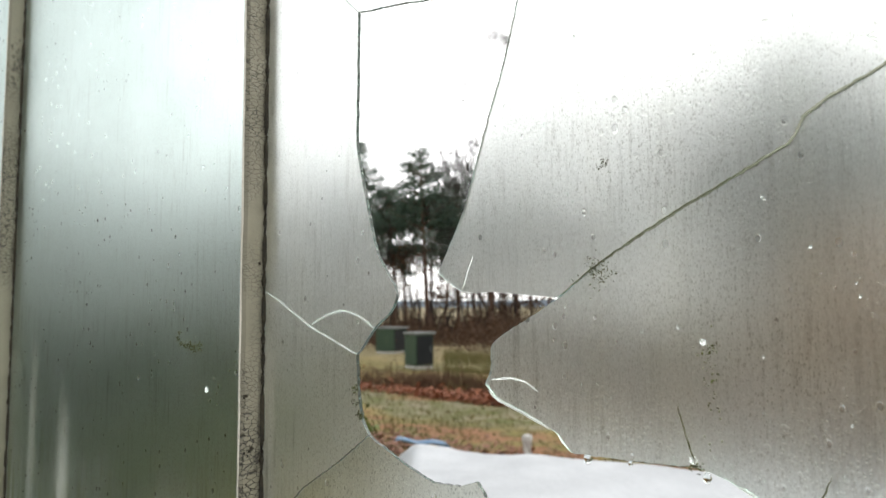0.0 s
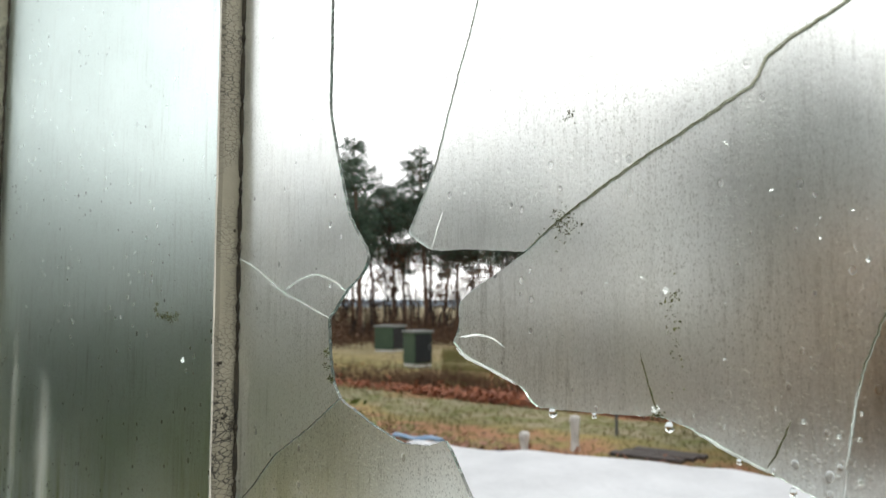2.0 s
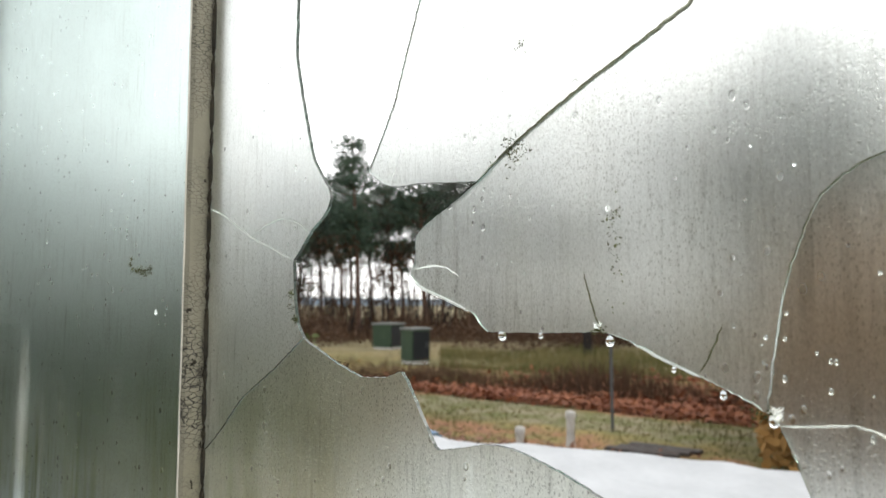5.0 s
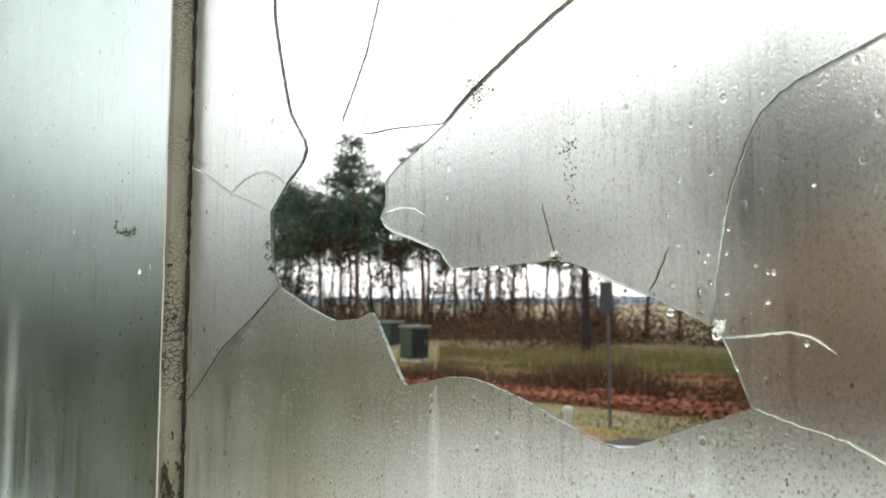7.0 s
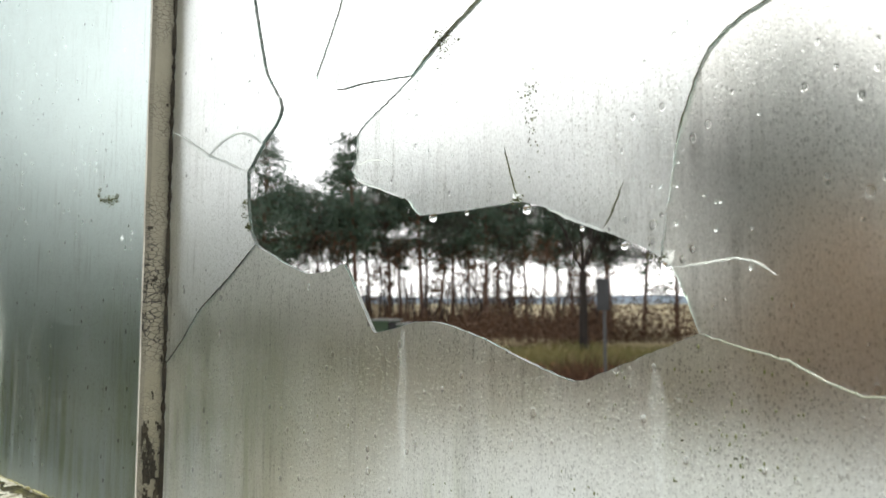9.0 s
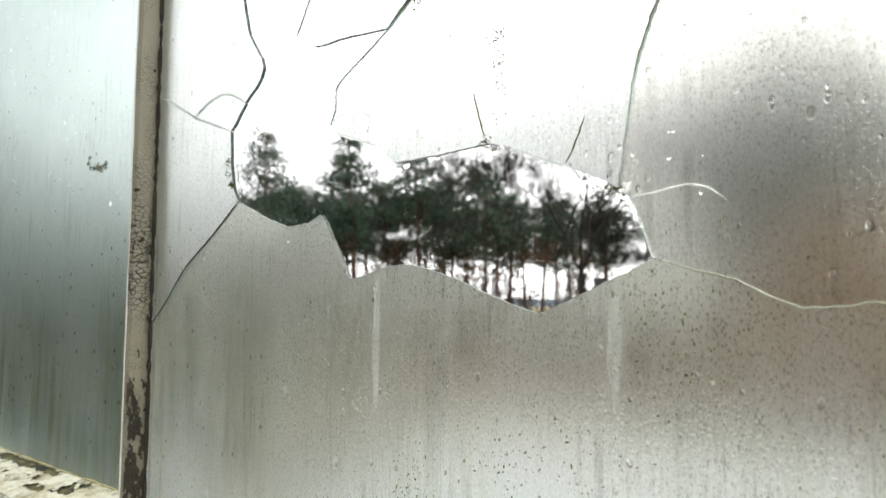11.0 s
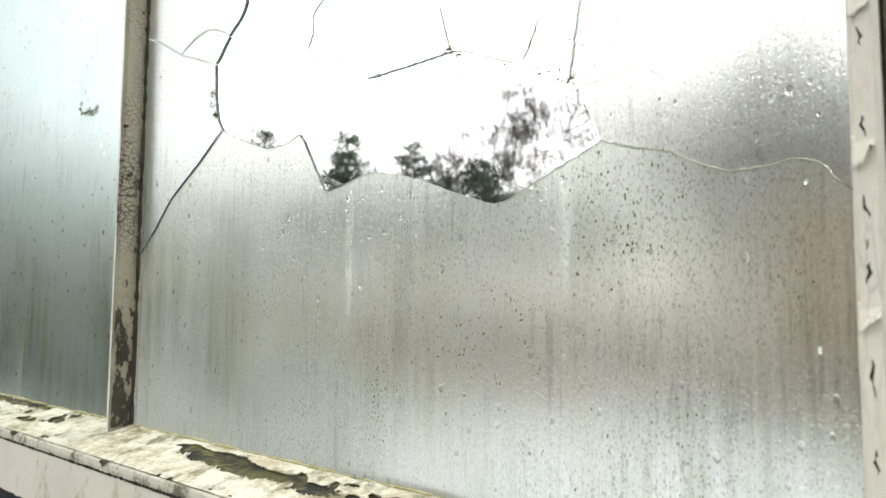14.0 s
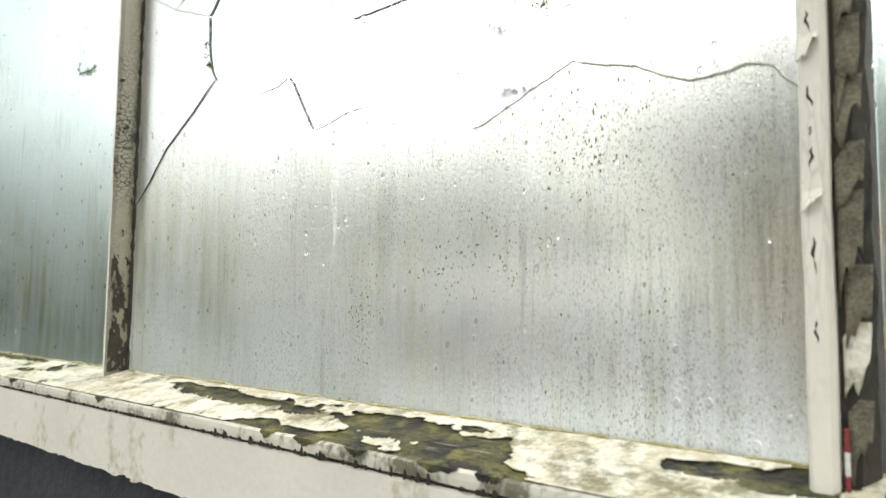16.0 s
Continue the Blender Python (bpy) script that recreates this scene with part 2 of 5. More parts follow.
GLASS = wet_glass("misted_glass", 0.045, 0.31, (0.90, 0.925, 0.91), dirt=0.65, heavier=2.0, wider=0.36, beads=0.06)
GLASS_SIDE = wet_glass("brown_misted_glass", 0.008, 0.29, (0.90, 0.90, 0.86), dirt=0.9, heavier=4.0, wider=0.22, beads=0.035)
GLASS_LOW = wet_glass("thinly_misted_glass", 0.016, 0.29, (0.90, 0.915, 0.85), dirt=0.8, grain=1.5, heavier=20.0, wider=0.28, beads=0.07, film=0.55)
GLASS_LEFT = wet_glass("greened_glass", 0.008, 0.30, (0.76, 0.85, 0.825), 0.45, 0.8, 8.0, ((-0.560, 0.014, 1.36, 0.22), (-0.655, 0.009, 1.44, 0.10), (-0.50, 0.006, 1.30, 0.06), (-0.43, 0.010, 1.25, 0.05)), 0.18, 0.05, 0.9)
OUTER = outer_face()
EDGE = broken_edge()
DROP = clear_drop()
GLINT = white_crack()
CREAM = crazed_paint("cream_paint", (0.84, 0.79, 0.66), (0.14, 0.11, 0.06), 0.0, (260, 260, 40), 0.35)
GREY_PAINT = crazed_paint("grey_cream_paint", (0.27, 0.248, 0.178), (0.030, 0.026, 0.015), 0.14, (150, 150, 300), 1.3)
BROWN_PAINT = crazed_paint("brown_old_paint", (0.045, 0.038, 0.025), (0.012, 0.010, 0.007), 0.4, (80, 80, 30), 1.0, 0.97)
BOARD_PAINT = crazed_paint("board_paint", (0.84, 0.79, 0.66), (0.44, 0.40, 0.26), 0.16, (20, 20, 60), 0.0)


def mossy_wood():
    """Bare wet wood, black in the hollows, olive with moss and straw-coloured where the grain is dry."""
    n = Nodes("mossy_wood")
    grain = n.noise(1.0, 4, 0.6, n.stretch(25, 260, 260))
    c = n.mix(n.ramp(n.noise(34, 5, 0.65), (0.45, 0.0), (0.62, 1.0)), (0.012, 0.011, 0.006), (0.085, 0.078, 0.022))
    c = n.mix(n.ramp(n.noise(60, 4, 0.6), (0.52, 0.0), (0.64, 0.8)), c, (0.15, 0.14, 0.036))
    c = n.mix(n.ramp(grain, (0.60, 0.0), (0.70, 0.6)), c, (0.34, 0.29, 0.19))
    h = n.math("ADD", n.noise(300, 3), n.math("MULTIPLY", grain, 0.8))
    return n.done(n.principled(c, 0.85, normal=n.bump(h, 0.9, 0.002)))


MOSSY = mossy_wood()


def flaking_paint():
    """Thick cream paint, stained tan and green where water stood on it."""
    n = Nodes("cream_flake")
    tan = n.ramp(n.math("ADD", n.math("MULTIPLY", n.noise(42, 5, 0.65), 0.7), n.math("MULTIPLY", n.noise(260, 3), 0.3)), (0.46, 0.0), (0.58, 1.0))
    green = n.ramp(n.math("ADD", n.math("MULTIPLY", n.noise(75, 5, 0.7), 0.6), n.math("MULTIPLY", n.noise(17, 3), 0.4)), (0.51, 0.0), (0.60, 1.0))
    c = n.mix(n.noise(20), (0.70, 0.67, 0.56), (0.56, 0.53, 0.42))
    c = n.mix(n.math("MULTIPLY", tan, 0.7), c, (0.33, 0.27, 0.14))
    c = n.mix(n.math("MULTIPLY", green, 0.85), c, (0.12, 0.105, 0.036))
    return n.done(n.principled(c, 0.55, normal=n.bump(n.math("ADD", n.noise(120, 4), n.math("MULTIPLY", n.noise(480, 2), 0.4)), 0.7, 0.0012)))


FLAKE = flaking_paint()
STRAW = mixed("straw_putty", (0.17, 0.15, 0.04), (0.50, 0.45, 0.25), 90, 0.8, 0.5, 0.001)
LIP_PAINT = crazed_paint("lip_paint", (0.72, 0.68, 0.55), (0.075, 0.066, 0.026), 0.38, (60, 60, 60), 0.3)
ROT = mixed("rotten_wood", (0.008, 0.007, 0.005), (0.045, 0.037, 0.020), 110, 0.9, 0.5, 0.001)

ALGAE = mixed("algae", (0.04, 0.052, 0.014), (0.14, 0.145, 0.06), 120, 0.95, 0.5, 0.001)
SPECK = mixed("algae_specks", (0.11, 0.14, 0.04), (0.24, 0.26, 0.10), 120, 0.95, 0.5, 0.001)
SEAM = mixed("pale_green_seam", (0.30, 0.32, 0.21), (0.55, 0.56, 0.44), 90, 0.7, 0.5, 0.0006)
RED = mixed("red_paint", (0.28, 0.03, 0.03), (0.20, 0.03, 0.03), 60, 0.5)
WALL = mixed("dark_wall", (0.022, 0.025, 0.028), (0.045, 0.048, 0.052), 6, 0.85)
FLOOR = mixed("concrete", (0.10, 0.098, 0.09), (0.18, 0.175, 0.16), 3, 0.9)
SHEET = mixed("white_sheeting", (0.55, 0.565, 0.575), (0.44, 0.455, 0.465), 2.5, 0.45, 0.3, 0.01)
BLUE = mixed("blue_tarp", (0.15, 0.27, 0.42), (0.28, 0.37, 0.48), 8, 0.5)
BARK = mixed("pine_bark", (0.060, 0.040, 0.031), (0.18, 0.095, 0.060), 3, 0.95, 0.5, 0.03)
DARK_BARK = mixed("dark_bark", (0.014, 0.011, 0.01), (0.04, 0.032, 0.026), 4, 0.95, 0.5, 0.03)
NEEDLE = mixed("pine_needles", (0.048, 0.094, 0.066), (0.104, 0.158, 0.094), 0.6, 0.7, 0.4, 0.01, 0.7)
BRUSH = mixed("brown_undergrowth", (0.070, 0.038, 0.021), (0.17, 0.092, 0.048), 0.5, 0.9, 0.5, 0.01, 0.6)
HEDGE = mixed("dark_evergreen", (0.045, 0.10, 0.045), (0.13, 0.19, 0.07), 1.0, 0.7, 0.5, 0.01, 0.5)
PALE_LEAF = mixed("pale_fallen_leaves", (0.26, 0.115, 0.065), (0.4, 0.23, 0.155), 1.5, 0.8, 0.5, 0.004, 0.7)
BRACKEN = mixed("dead_bracken", (0.31, 0.165, 0.045), (0.42, 0.25, 0.08), 0.8, 0.9, 0.5, 0.01, 0.4)
LEAF = mixed("fallen_leaves", (0.28, 0.080, 0.032), (0.40, 0.165, 0.075), 1.5, 0.8, 0.5, 0.004, 0.75)
GRASS = mixed("winter_grass", (0.105, 0.115, 0.03), (0.3, 0.235, 0.095), 0.7, 0.85, 0.5, 0.01, 0.5)
GREEN_LEAF = mixed("green_foliage", (0.075, 0.12, 0.02), (0.17, 0.2, 0.04), 2, 0.6, 0.5, 0.01, 0.5)
CABINET = mixed("green_cabinet", (0.026, 0.052, 0.028), (0.042, 0.072, 0.038), 3, 0.75)
CABINET_SHADED = mixed("shaded_cabinet_side", (0.009, 0.011, 0.012), (0.016, 0.018, 0.019), 3, 0.9)
LID = mixed("pale_lid", (0.15, 0.165, 0.15), (0.22, 0.23, 0.215), 3, 0.5)
STEEL = mixed("galvanised_steel", (0.06, 0.063, 0.066), (0.10, 0.104, 0.108), 8, 0.45)
SIGN = mixed("sign_back", (0.025, 0.026, 0.028), (0.04, 0.042, 0.044), 6, 0.6)
STONE = mixed("white_stone", (0.66, 0.65, 0.61), (0.50, 0.49, 0.45), 12, 0.8)
PLANK = mixed("wet_plank", (0.02, 0.015, 0.012), (0.05, 0.036, 0.028), 10, 0.7)
HILL = mixed("distant_hill", (0.17, 0.21, 0.245), (0.21, 0.25, 0.285), 0.02, 1.0)


def ground_material():
    """Winter meadow with a mossy way and litter of leaves along the ditch."""
    n = Nodes("meadow")
    grass = n.mix(n.ramp(n.noise(0.35, 5, 0.6), (0.38, 0.0), (0.62, 1.0)), (0.125, 0.120, 0.026), (0.33, 0.245, 0.080))
    grass = n.mix(n.ramp(n.noise(4, 4, 0.6), (0.4, 0.0), (0.7, 0.6)), grass, (0.095, 0.078, 0.045))
    litter = n.mix(n.noise(6, 4), (0.26, 0.095, 0.044), (0.33, 0.17, 0.09))
    moss = n.mix(n.ramp(n.noise(2.2, 5, 0.65), (0.42, 0.0), (0.60, 1.0)), (0.24, 0.21, 0.13), (0.11, 0.12, 0.028))
    sep = n.add("SeparateXYZ", Vector=n.where)
    y = n.math("ADD", sep.outputs["Y"], n.math("MULTIPLY", n.math("SUBTRACT", n.noise(0.9, 4), 0.5), 2.2))
    near = n.math("MULTIPLY", n.ramp(n.math("DIVIDE", y, 20), (0.245, 0.0), (0.26, 1.0), (0.305, 1.0), (0.325, 0.0)), n.ramp(n.noise(1.7, 4, 0.6), (0.42, 0.0), (0.56, 1.0)))
    ditch = n.ramp(n.math("DIVIDE", y, 20), (0.395, 0.0), (0.405, 1.0), (0.50, 1.0), (0.53, 0.0))
    ditch = n.math("MULTIPLY", ditch, n.ramp(n.math("DIVIDE", n.math("ADD", sep.outputs["X"], 12.0), 12.0), (0.24, 0.15), (0.46, 1.0)))
    way = n.ramp(n.math("DIVIDE", y, 20), (0.325, 0.0), (0.345, 0.9), (0.385, 0.9), (0.41, 0.0))
    far = n.ramp(n.math("DIVIDE", y, 20), (0.60, 0.0), (0.72, 0.5))
    grass = n.mix(far, grass, n.mix(n.noise(1.3, 4), (0.40, 0.32, 0.21), (0.24, 0.19, 0.10)))
    c = n.mix(way, grass, moss)
    c = n.mix(n.math("MULTIPLY", n.math("MAXIMUM", near, ditch), 0.85), c, litter)
    return n.done(n.principled(c, 0.95, normal=n.bump(n.noise(15, 5), 0.8, 0.04)))


GROUND = ground_material()


# ---- builders ----
def mesh_of(bm, name, *mats):
    me = bpy.data.meshes.new(name)
    bm.normal_update()
    bm.to_mesh(me)
    bm.free()
    for m in mats:
        me.materials.append(m)
    return me


def part(name, bm, mat, parent=None, label="", at=None):
    mats = mat if isinstance(mat, tuple) else (mat,)
    ob = new(name, mesh_of(bm, name, *mats))
    if at is not None:
        ob.matrix_basis = at
    ob.parent = parent
    if label:
        ob["label"] = label
    return ob


def box(bm, x0, x1, y0, y1, z0, z1, bevel=0.0):
    """A box between the given planes, its edges rounded by bevel."""
    m = Matrix.Translation(((x0 + x1) / 2, (y0 + y1) / 2, (z0 + z1) / 2)) @ Matrix.Diagonal((x1 - x0, y1 - y0, z1 - z0, 1))
    made = bmesh.ops.create_cube(bm, size=1, matrix=m)["verts"]
    if bevel:
        edges = {e for v in made for e in v.link_edges}
        bmesh.ops.bevel(bm, geom=list(edges), offset=bevel, segments=2, affect="EDGES", profile=0.6)
    return bm


def tube(bm, pts, radii, sides=6):
    """A tapered tube along pts."""
    rings = []
    for i, (p, r) in enumerate(zip(pts, radii)):
        p = Vector(p)
        way = Vector(pts[min(i + 1, len(pts) - 1)]) - Vector(pts[max(i - 1, 0)])
        q = way.to_track_quat("Z", "Y")
        rings.append([bm.verts.new(p + q @ Vector((r * math.cos(2 * math.pi * k / sides), r * math.sin(2 * math.pi * k / sides), 0))) for k in range(sides)])
    for a, b in zip(rings, rings[1:]):
        for k in range(sides):
            bm.faces.new((a[k], a[(k + 1) % sides], b[(k + 1) % sides], b[k]))
    for ring in (rings[0], rings[-1]):
        try:
            bm.faces.new(ring)
        except ValueError:
            pass
    return bm


def blades(name, n, place, size, mats, seed, flat=0.0):
    """n small leaf-shaped blades, each of two triangles; place(rng) gives the spot, flat 1 lays them down."""
    rng = random.Random(seed)
    verts, faces = [], []
    for _ in range(n):
        p = Vector(place(rng))
        s = size * rng.uniform(0.5, 1.3)
        a = Vector((rng.gauss(0, 1), rng.gauss(0, 1), rng.gauss(0, 1) * (1 - flat))).normalized()
        b = a.cross(Vector((rng.gauss(0, 1) * (1 - flat), rng.gauss(0, 1) * (1 - flat), rng.gauss(0, 1) + 2 * flat))).normalized()
        k = len(verts)
        up = Vector((0, 0, 0.12 * s))
        verts += [p - a * s, p + b * s * 0.42 + up, p + a * s, p - b * s * 0.42 + up]
        faces += [(k, k + 1, k + 3), (k + 1, k + 2, k + 3)]
    me = bpy.data.meshes.new(name)
    me.from_pydata([tuple(v) for v in verts], [], faces)
    me.materials.append(mats)
    return me


def stems(name, n, place, height, width, mat, seed):
    """n upright twigs or grass stalks, each a thin bent three-sided spike."""
    rng = random.Random(seed)
    verts, faces = [], []
    for _ in range(n):
        p = Vector(place(rng))
        h = height * rng.uniform(0.45, 1.25) * max(0.25, 0.85 + 1.3 * noise.noise((p.x * 0.45, p.y * 0.45, 2.0)))
        w = width * rng.uniform(0.6, 1.4)
        lean = Vector((rng.gauss(0, 0.25), rng.gauss(0, 0.25), 1)).normalized() * h
        bend = Vector((rng.gauss(0, 0.12), rng.gauss(0, 0.12), 0)) * h
        k = len(verts)
        mid = p + lean * 0.55
        for c, r in ((p, 1.0), (mid, 0.7)):
            for j in range(3):
                verts.append(c + Vector((math.cos(2.1 * j), math.sin(2.1 * j), 0)) * w * r)
        verts.append(p + lean + bend)
        for j in range(3):
            i2 = (j + 1) % 3
            faces += [(k + j, k + i2, k + 3 + i2, k + 3 + j), (k + 3 + j, k + 3 + i2, k + 6)]
    me = bpy.data.meshes.new(name)
    me.from_pydata([tuple(v) for v in verts], [], faces)
    me.materials.append(mat)
    return me


# ---- ground, floor, wall ----
def ground_height(x, y):
    if y < 0.3:
        return 0.0
    h = 0.05 * noise.noise((x * 0.35, y * 0.35, 3.0)) * min(1.0, (y - 0.3) / 3)
    h += 0.16 * math.exp(-((y - 10.3 + 0.5 * math.sin(x * 0.4)) / 0.55) ** 2) - 0.08 * math.exp(-((y - 9.2) / 0.6) ** 2)
    return h


bm = bmesh.new()
xs = [-3000, -900, -300, -120, -70] + [-45 + 0.75 * i for i in range(94)] + [40, 120, 400, 1500, 3000]
ys = [-1500, -300, -60, -12, -3, 0.2] + [0.8 + 0.5 * i for i in range(70)] + [40, 55, 90, 200, 600, 1500, 3500]
grid = [[bm.verts.new((x, y, ground_height(x, y) if -46 < x < 26 and y < 37 else 0)) for x in xs] for y in ys]
for r0, r1 in zip(grid, grid[1:]):
    for i in range(len(xs) - 1):
        bm.faces.new((r0[i], r0[i + 1], r1[i + 1], r1[i]))
for f in bm.faces:
    f.smooth = True
tagged(part("ground", bm, GROUND), "winter meadow with moss, gravel way and fallen leaves", "ground", kind="structure")

bm = bmesh.new()
box(bm, -4, 4, -4, -0.07, -0.1, 0.03)
tagged(part("floor", bm, FLOOR), "grey concrete floor under the window", "floor", kind="structure")
bm = bmesh.new()
box(bm, -4, 4, -0.02, 0.12, -0.1, 1.072)
tagged(part("wall_north", bm, WALL), "dark grey low wall under the window sill", "wall", kind="structure")

# unseen room behind: added walls that dim glass reflections, roofless to admit sky light
PLASTER = mixed("old_plaster", (0.28, 0.275, 0.26), (0.38, 0.37, 0.35), 2.0, 0.9)
DIM_WALL = mixed("dim_unseen_wall", (0.045, 0.045, 0.04), (0.09, 0.085, 0.075), 5.0, 0.8)
for name, b, mat, label in (
    ("wall_south", (-4, 4, -4.1, -4.0, -0.1, 1.35), PLASTER, "unseen low grey wall, added to dim reflections with open sky above"),
    ("wall_west", (-4.1, -4.0, -4.1, 0.12, -0.1, 2.25), DIM_WALL, "unseen dark wall, added to dim the reflection in the left pane"),
    ("wall_east", (4.0, 4.1, -4.1, 0.12, -0.1, 0.9), PLASTER, "unseen grey wall, added and kept low to let sky light in"),
):
    bm = bmesh.new()
    box(bm, *b)
    tagged(part(name, bm, mat), label, "wall", kind="structure")
for name, x0, x1 in (("wall_north_west", -4, -1.5), ("wall_north_east", 1.5, 4)):
    bm = bmesh.new()
    box(bm, x0, x1, -0.02, 0.12, 1.072, 2.25)
    tagged(part(name, bm, PLASTER), "plain grey plastered wall beside the window", "wall", kind="structure")

# ---- the window: bars, sill, rail ----
PANE_L, PANE_R, SILL_Z, TOP_Z = -0.168, 0.396, 1.118, 2.10


def glazing_bar(x0, x1, depth, mat, label):
    """A slim upright bar with rounded nose, rebate and a dark line for putty and shaded gap beside the glass."""
    bar = tagged(new("glazing_bar"), label, "glazing bar", "glazing bars", "structure")
    bm = bmesh.new()
    n = 60
    prof = [(x1, 0.012), (x1, -depth + 0.003), (x1 - 0.002, -depth), (x0 + 0.002, -depth), (x0, -depth + 0.003), (x0, 0.012)]
    rows = []
    for i in range(n + 1):
        z = SILL_Z - 0.006 + (TOP_Z - SILL_Z + 0.012) * i / n
        w = 0.0007 * noise.noise((x0 * 9, 1.0, z * 22))
        rows.append([bm.verts.new((x + w * (1 if k in (0, 1, 2) else 0.4), y + 0.0005 * noise.noise((k * 3.0, 2.0, z * 31)), z)) for k, (x, y) in enumerate(prof)])
    for a, b in zip(rows, rows[1:]):
        for k in range(len(prof)):
            k2 = (k + 1) % len(prof)
            # nose faces take CREAM: on grey bars this paints in their lit highlight
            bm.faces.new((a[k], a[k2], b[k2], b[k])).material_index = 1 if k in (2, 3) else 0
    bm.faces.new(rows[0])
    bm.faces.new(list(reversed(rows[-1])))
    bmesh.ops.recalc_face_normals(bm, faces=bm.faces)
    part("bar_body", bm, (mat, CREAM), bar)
    # dark tube: old putty, with the gap's shade put into its colour
    bm = bmesh.new()
    tube(bm, [(x1 + 0.0006, -0.0005 + 0.0004 * noise.noise((x0, 0.0, i * 0.9)), SILL_Z + (TOP_Z - SILL_Z) * i / 60) for i in range(61)], [0.0026 + 0.0008 * noise.noise((x0, 5.0, i * 0.7)) for i in range(61)], 5)
    part("putty_line", bm, ROT, bar, "dark line for old putty and the shaded gap along the glass")
    return bar


glazing_bar(-0.1748, -0.1680, 0.0205, GREY_PAINT, "slim glazing bar with crazed grey-cream paint, nose paler for its highlight, dark moss at its foot")
glazing_bar(-0.743, -0.736, 0.0205, GREY_PAINT, "slim glazing bar with dull grey paint, nose paler for its highlight")
glazing_bar(0.396, 0.4062, 0.0205, CREAM, "cream glazing bar with split and curling paint")
glazing_bar(0.962, 0.974, 0.021, CREAM, "cream glazing bar with split and curling paint")


def sill():
    """The sill: a sloping mossy board with a rounded lip, a groove and a painted apron board below it."""
    ob = tagged(new("window_sill"), "weathered wooden window sill with peeling cream paint and moss", "window sill", kind="structure")
    bm = bmesh.new()
    prof = [(0.018, 1.04), (0.018, 1.117), (0.0, 1.1185), (-0.0530, 1.1066), (-0.0551, 1.1054), (-0.0555, 1.1024), (-0.0553, 1.0990), (-0.0520, 1.0982), (-0.02, 1.0975)]
    n = 480
    rows = []
    for i in range(n + 1):
        x = -1.5 + 3.0 * i / n
        rows.append([bm.verts.new((x, y + 0.0005 * noise.noise((x * 40, 0.3 * k, 0.0)) + 0.0002 * noise.noise((x * 120, 0.3 * k, 0.0)), z + 0.0006 * noise.noise((x * 40, 0.3 * k, 5.0)))) for k, (y, z) in enumerate(prof)])
    for a, b in zip(rows, rows[1:]):
        for k in range(len(prof) - 1):
            f = bm.faces.new((a[k], a[k + 1], b[k + 1], b[k]))
            f.material_index, f.smooth = (0 if k < 3 else 1), False
    bmesh.ops.recalc_face_normals(bm, faces=bm.faces)
    part("sill_board", bm, (MOSSY, LIP_PAINT), ob, "mossy wet sill board")
    for name, y, z, r, mat, label in (("groove_dirt", -0.0542, 1.0976, 0.0006, ROT, "ragged dark line in the groove under the lip"), ("putty_bead", -0.0010, 1.1192, 0.0016, STRAW, "yellow-green bead of old putty along the glass"), ("edge_dirt", -0.0540, 1.0520, 0.0008, ROT, "dark frayed edge of the board")):
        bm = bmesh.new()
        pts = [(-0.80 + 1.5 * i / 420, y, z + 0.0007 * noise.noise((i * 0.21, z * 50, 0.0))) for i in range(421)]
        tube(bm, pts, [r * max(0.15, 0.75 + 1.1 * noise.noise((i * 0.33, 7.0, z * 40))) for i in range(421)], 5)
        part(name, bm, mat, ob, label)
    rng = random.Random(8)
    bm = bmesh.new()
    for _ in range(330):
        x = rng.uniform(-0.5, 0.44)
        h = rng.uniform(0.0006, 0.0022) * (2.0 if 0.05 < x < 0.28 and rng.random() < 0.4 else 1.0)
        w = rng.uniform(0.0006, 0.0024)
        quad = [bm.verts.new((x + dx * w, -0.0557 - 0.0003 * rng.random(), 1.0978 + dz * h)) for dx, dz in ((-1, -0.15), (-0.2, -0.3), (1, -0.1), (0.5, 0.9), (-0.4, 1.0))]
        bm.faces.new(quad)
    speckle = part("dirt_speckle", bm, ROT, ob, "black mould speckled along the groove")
    speckle.modifiers.new("thickness", "SOLIDIFY").thickness = 0.0003
    bm = bmesh.new()
    for px, long in ((0.115, 0.012), (0.15, 0.020), (0.19, 0.016), (0.245, 0.024), (0.275, 0.014), (-0.10, 0.012), (-0.28, 0.014)):
        top, low_row = [], []
        for i in range(13):
            u = i / 12 - 0.5
            drop = (0.0045 * (1 - abs(2 * u)) ** 0.6) * max(0.15, 0.75 + 0.9 * noise.noise((px * 40, u * 7, 1.0)))
            top.append(bm.verts.new((px + u * long, -0.0505, 1.1078)))
            low_row.append((bm.verts.new((px + u * long, -0.0556, 1.1066)), bm.verts.new((px + u * long, -0.0561, 1.1062 - drop))))
        for i in range(12):
            bm.faces.new((top[i], top[i + 1], low_row[i + 1][0], low_row[i][0]))
            bm.faces.new((low_row[i][0], low_row[i + 1][0], low_row[i + 1][1], low_row[i][1]))
    part("lip_moss", bm, MOSSY, ob, "patches of moss hanging over the lip")
    bm = bmesh.new()
    rows = []
    for i in range(n + 1):
        x = -1.5 + 3.0 * i / n
        low = 1.052 + 0.0022 * noise.noise((x * 60, 3.0, 0.0)) + 0.002 * noise.noise((x * 170, 3.0, 0.0))
        rows.append([bm.verts.new((x, y, z)) for y, z in ((-0.02, 1.0968), (-0.0535, 1.0968), (-0.0547, 1.0955), (-0.0547, low), (-0.02, low))])
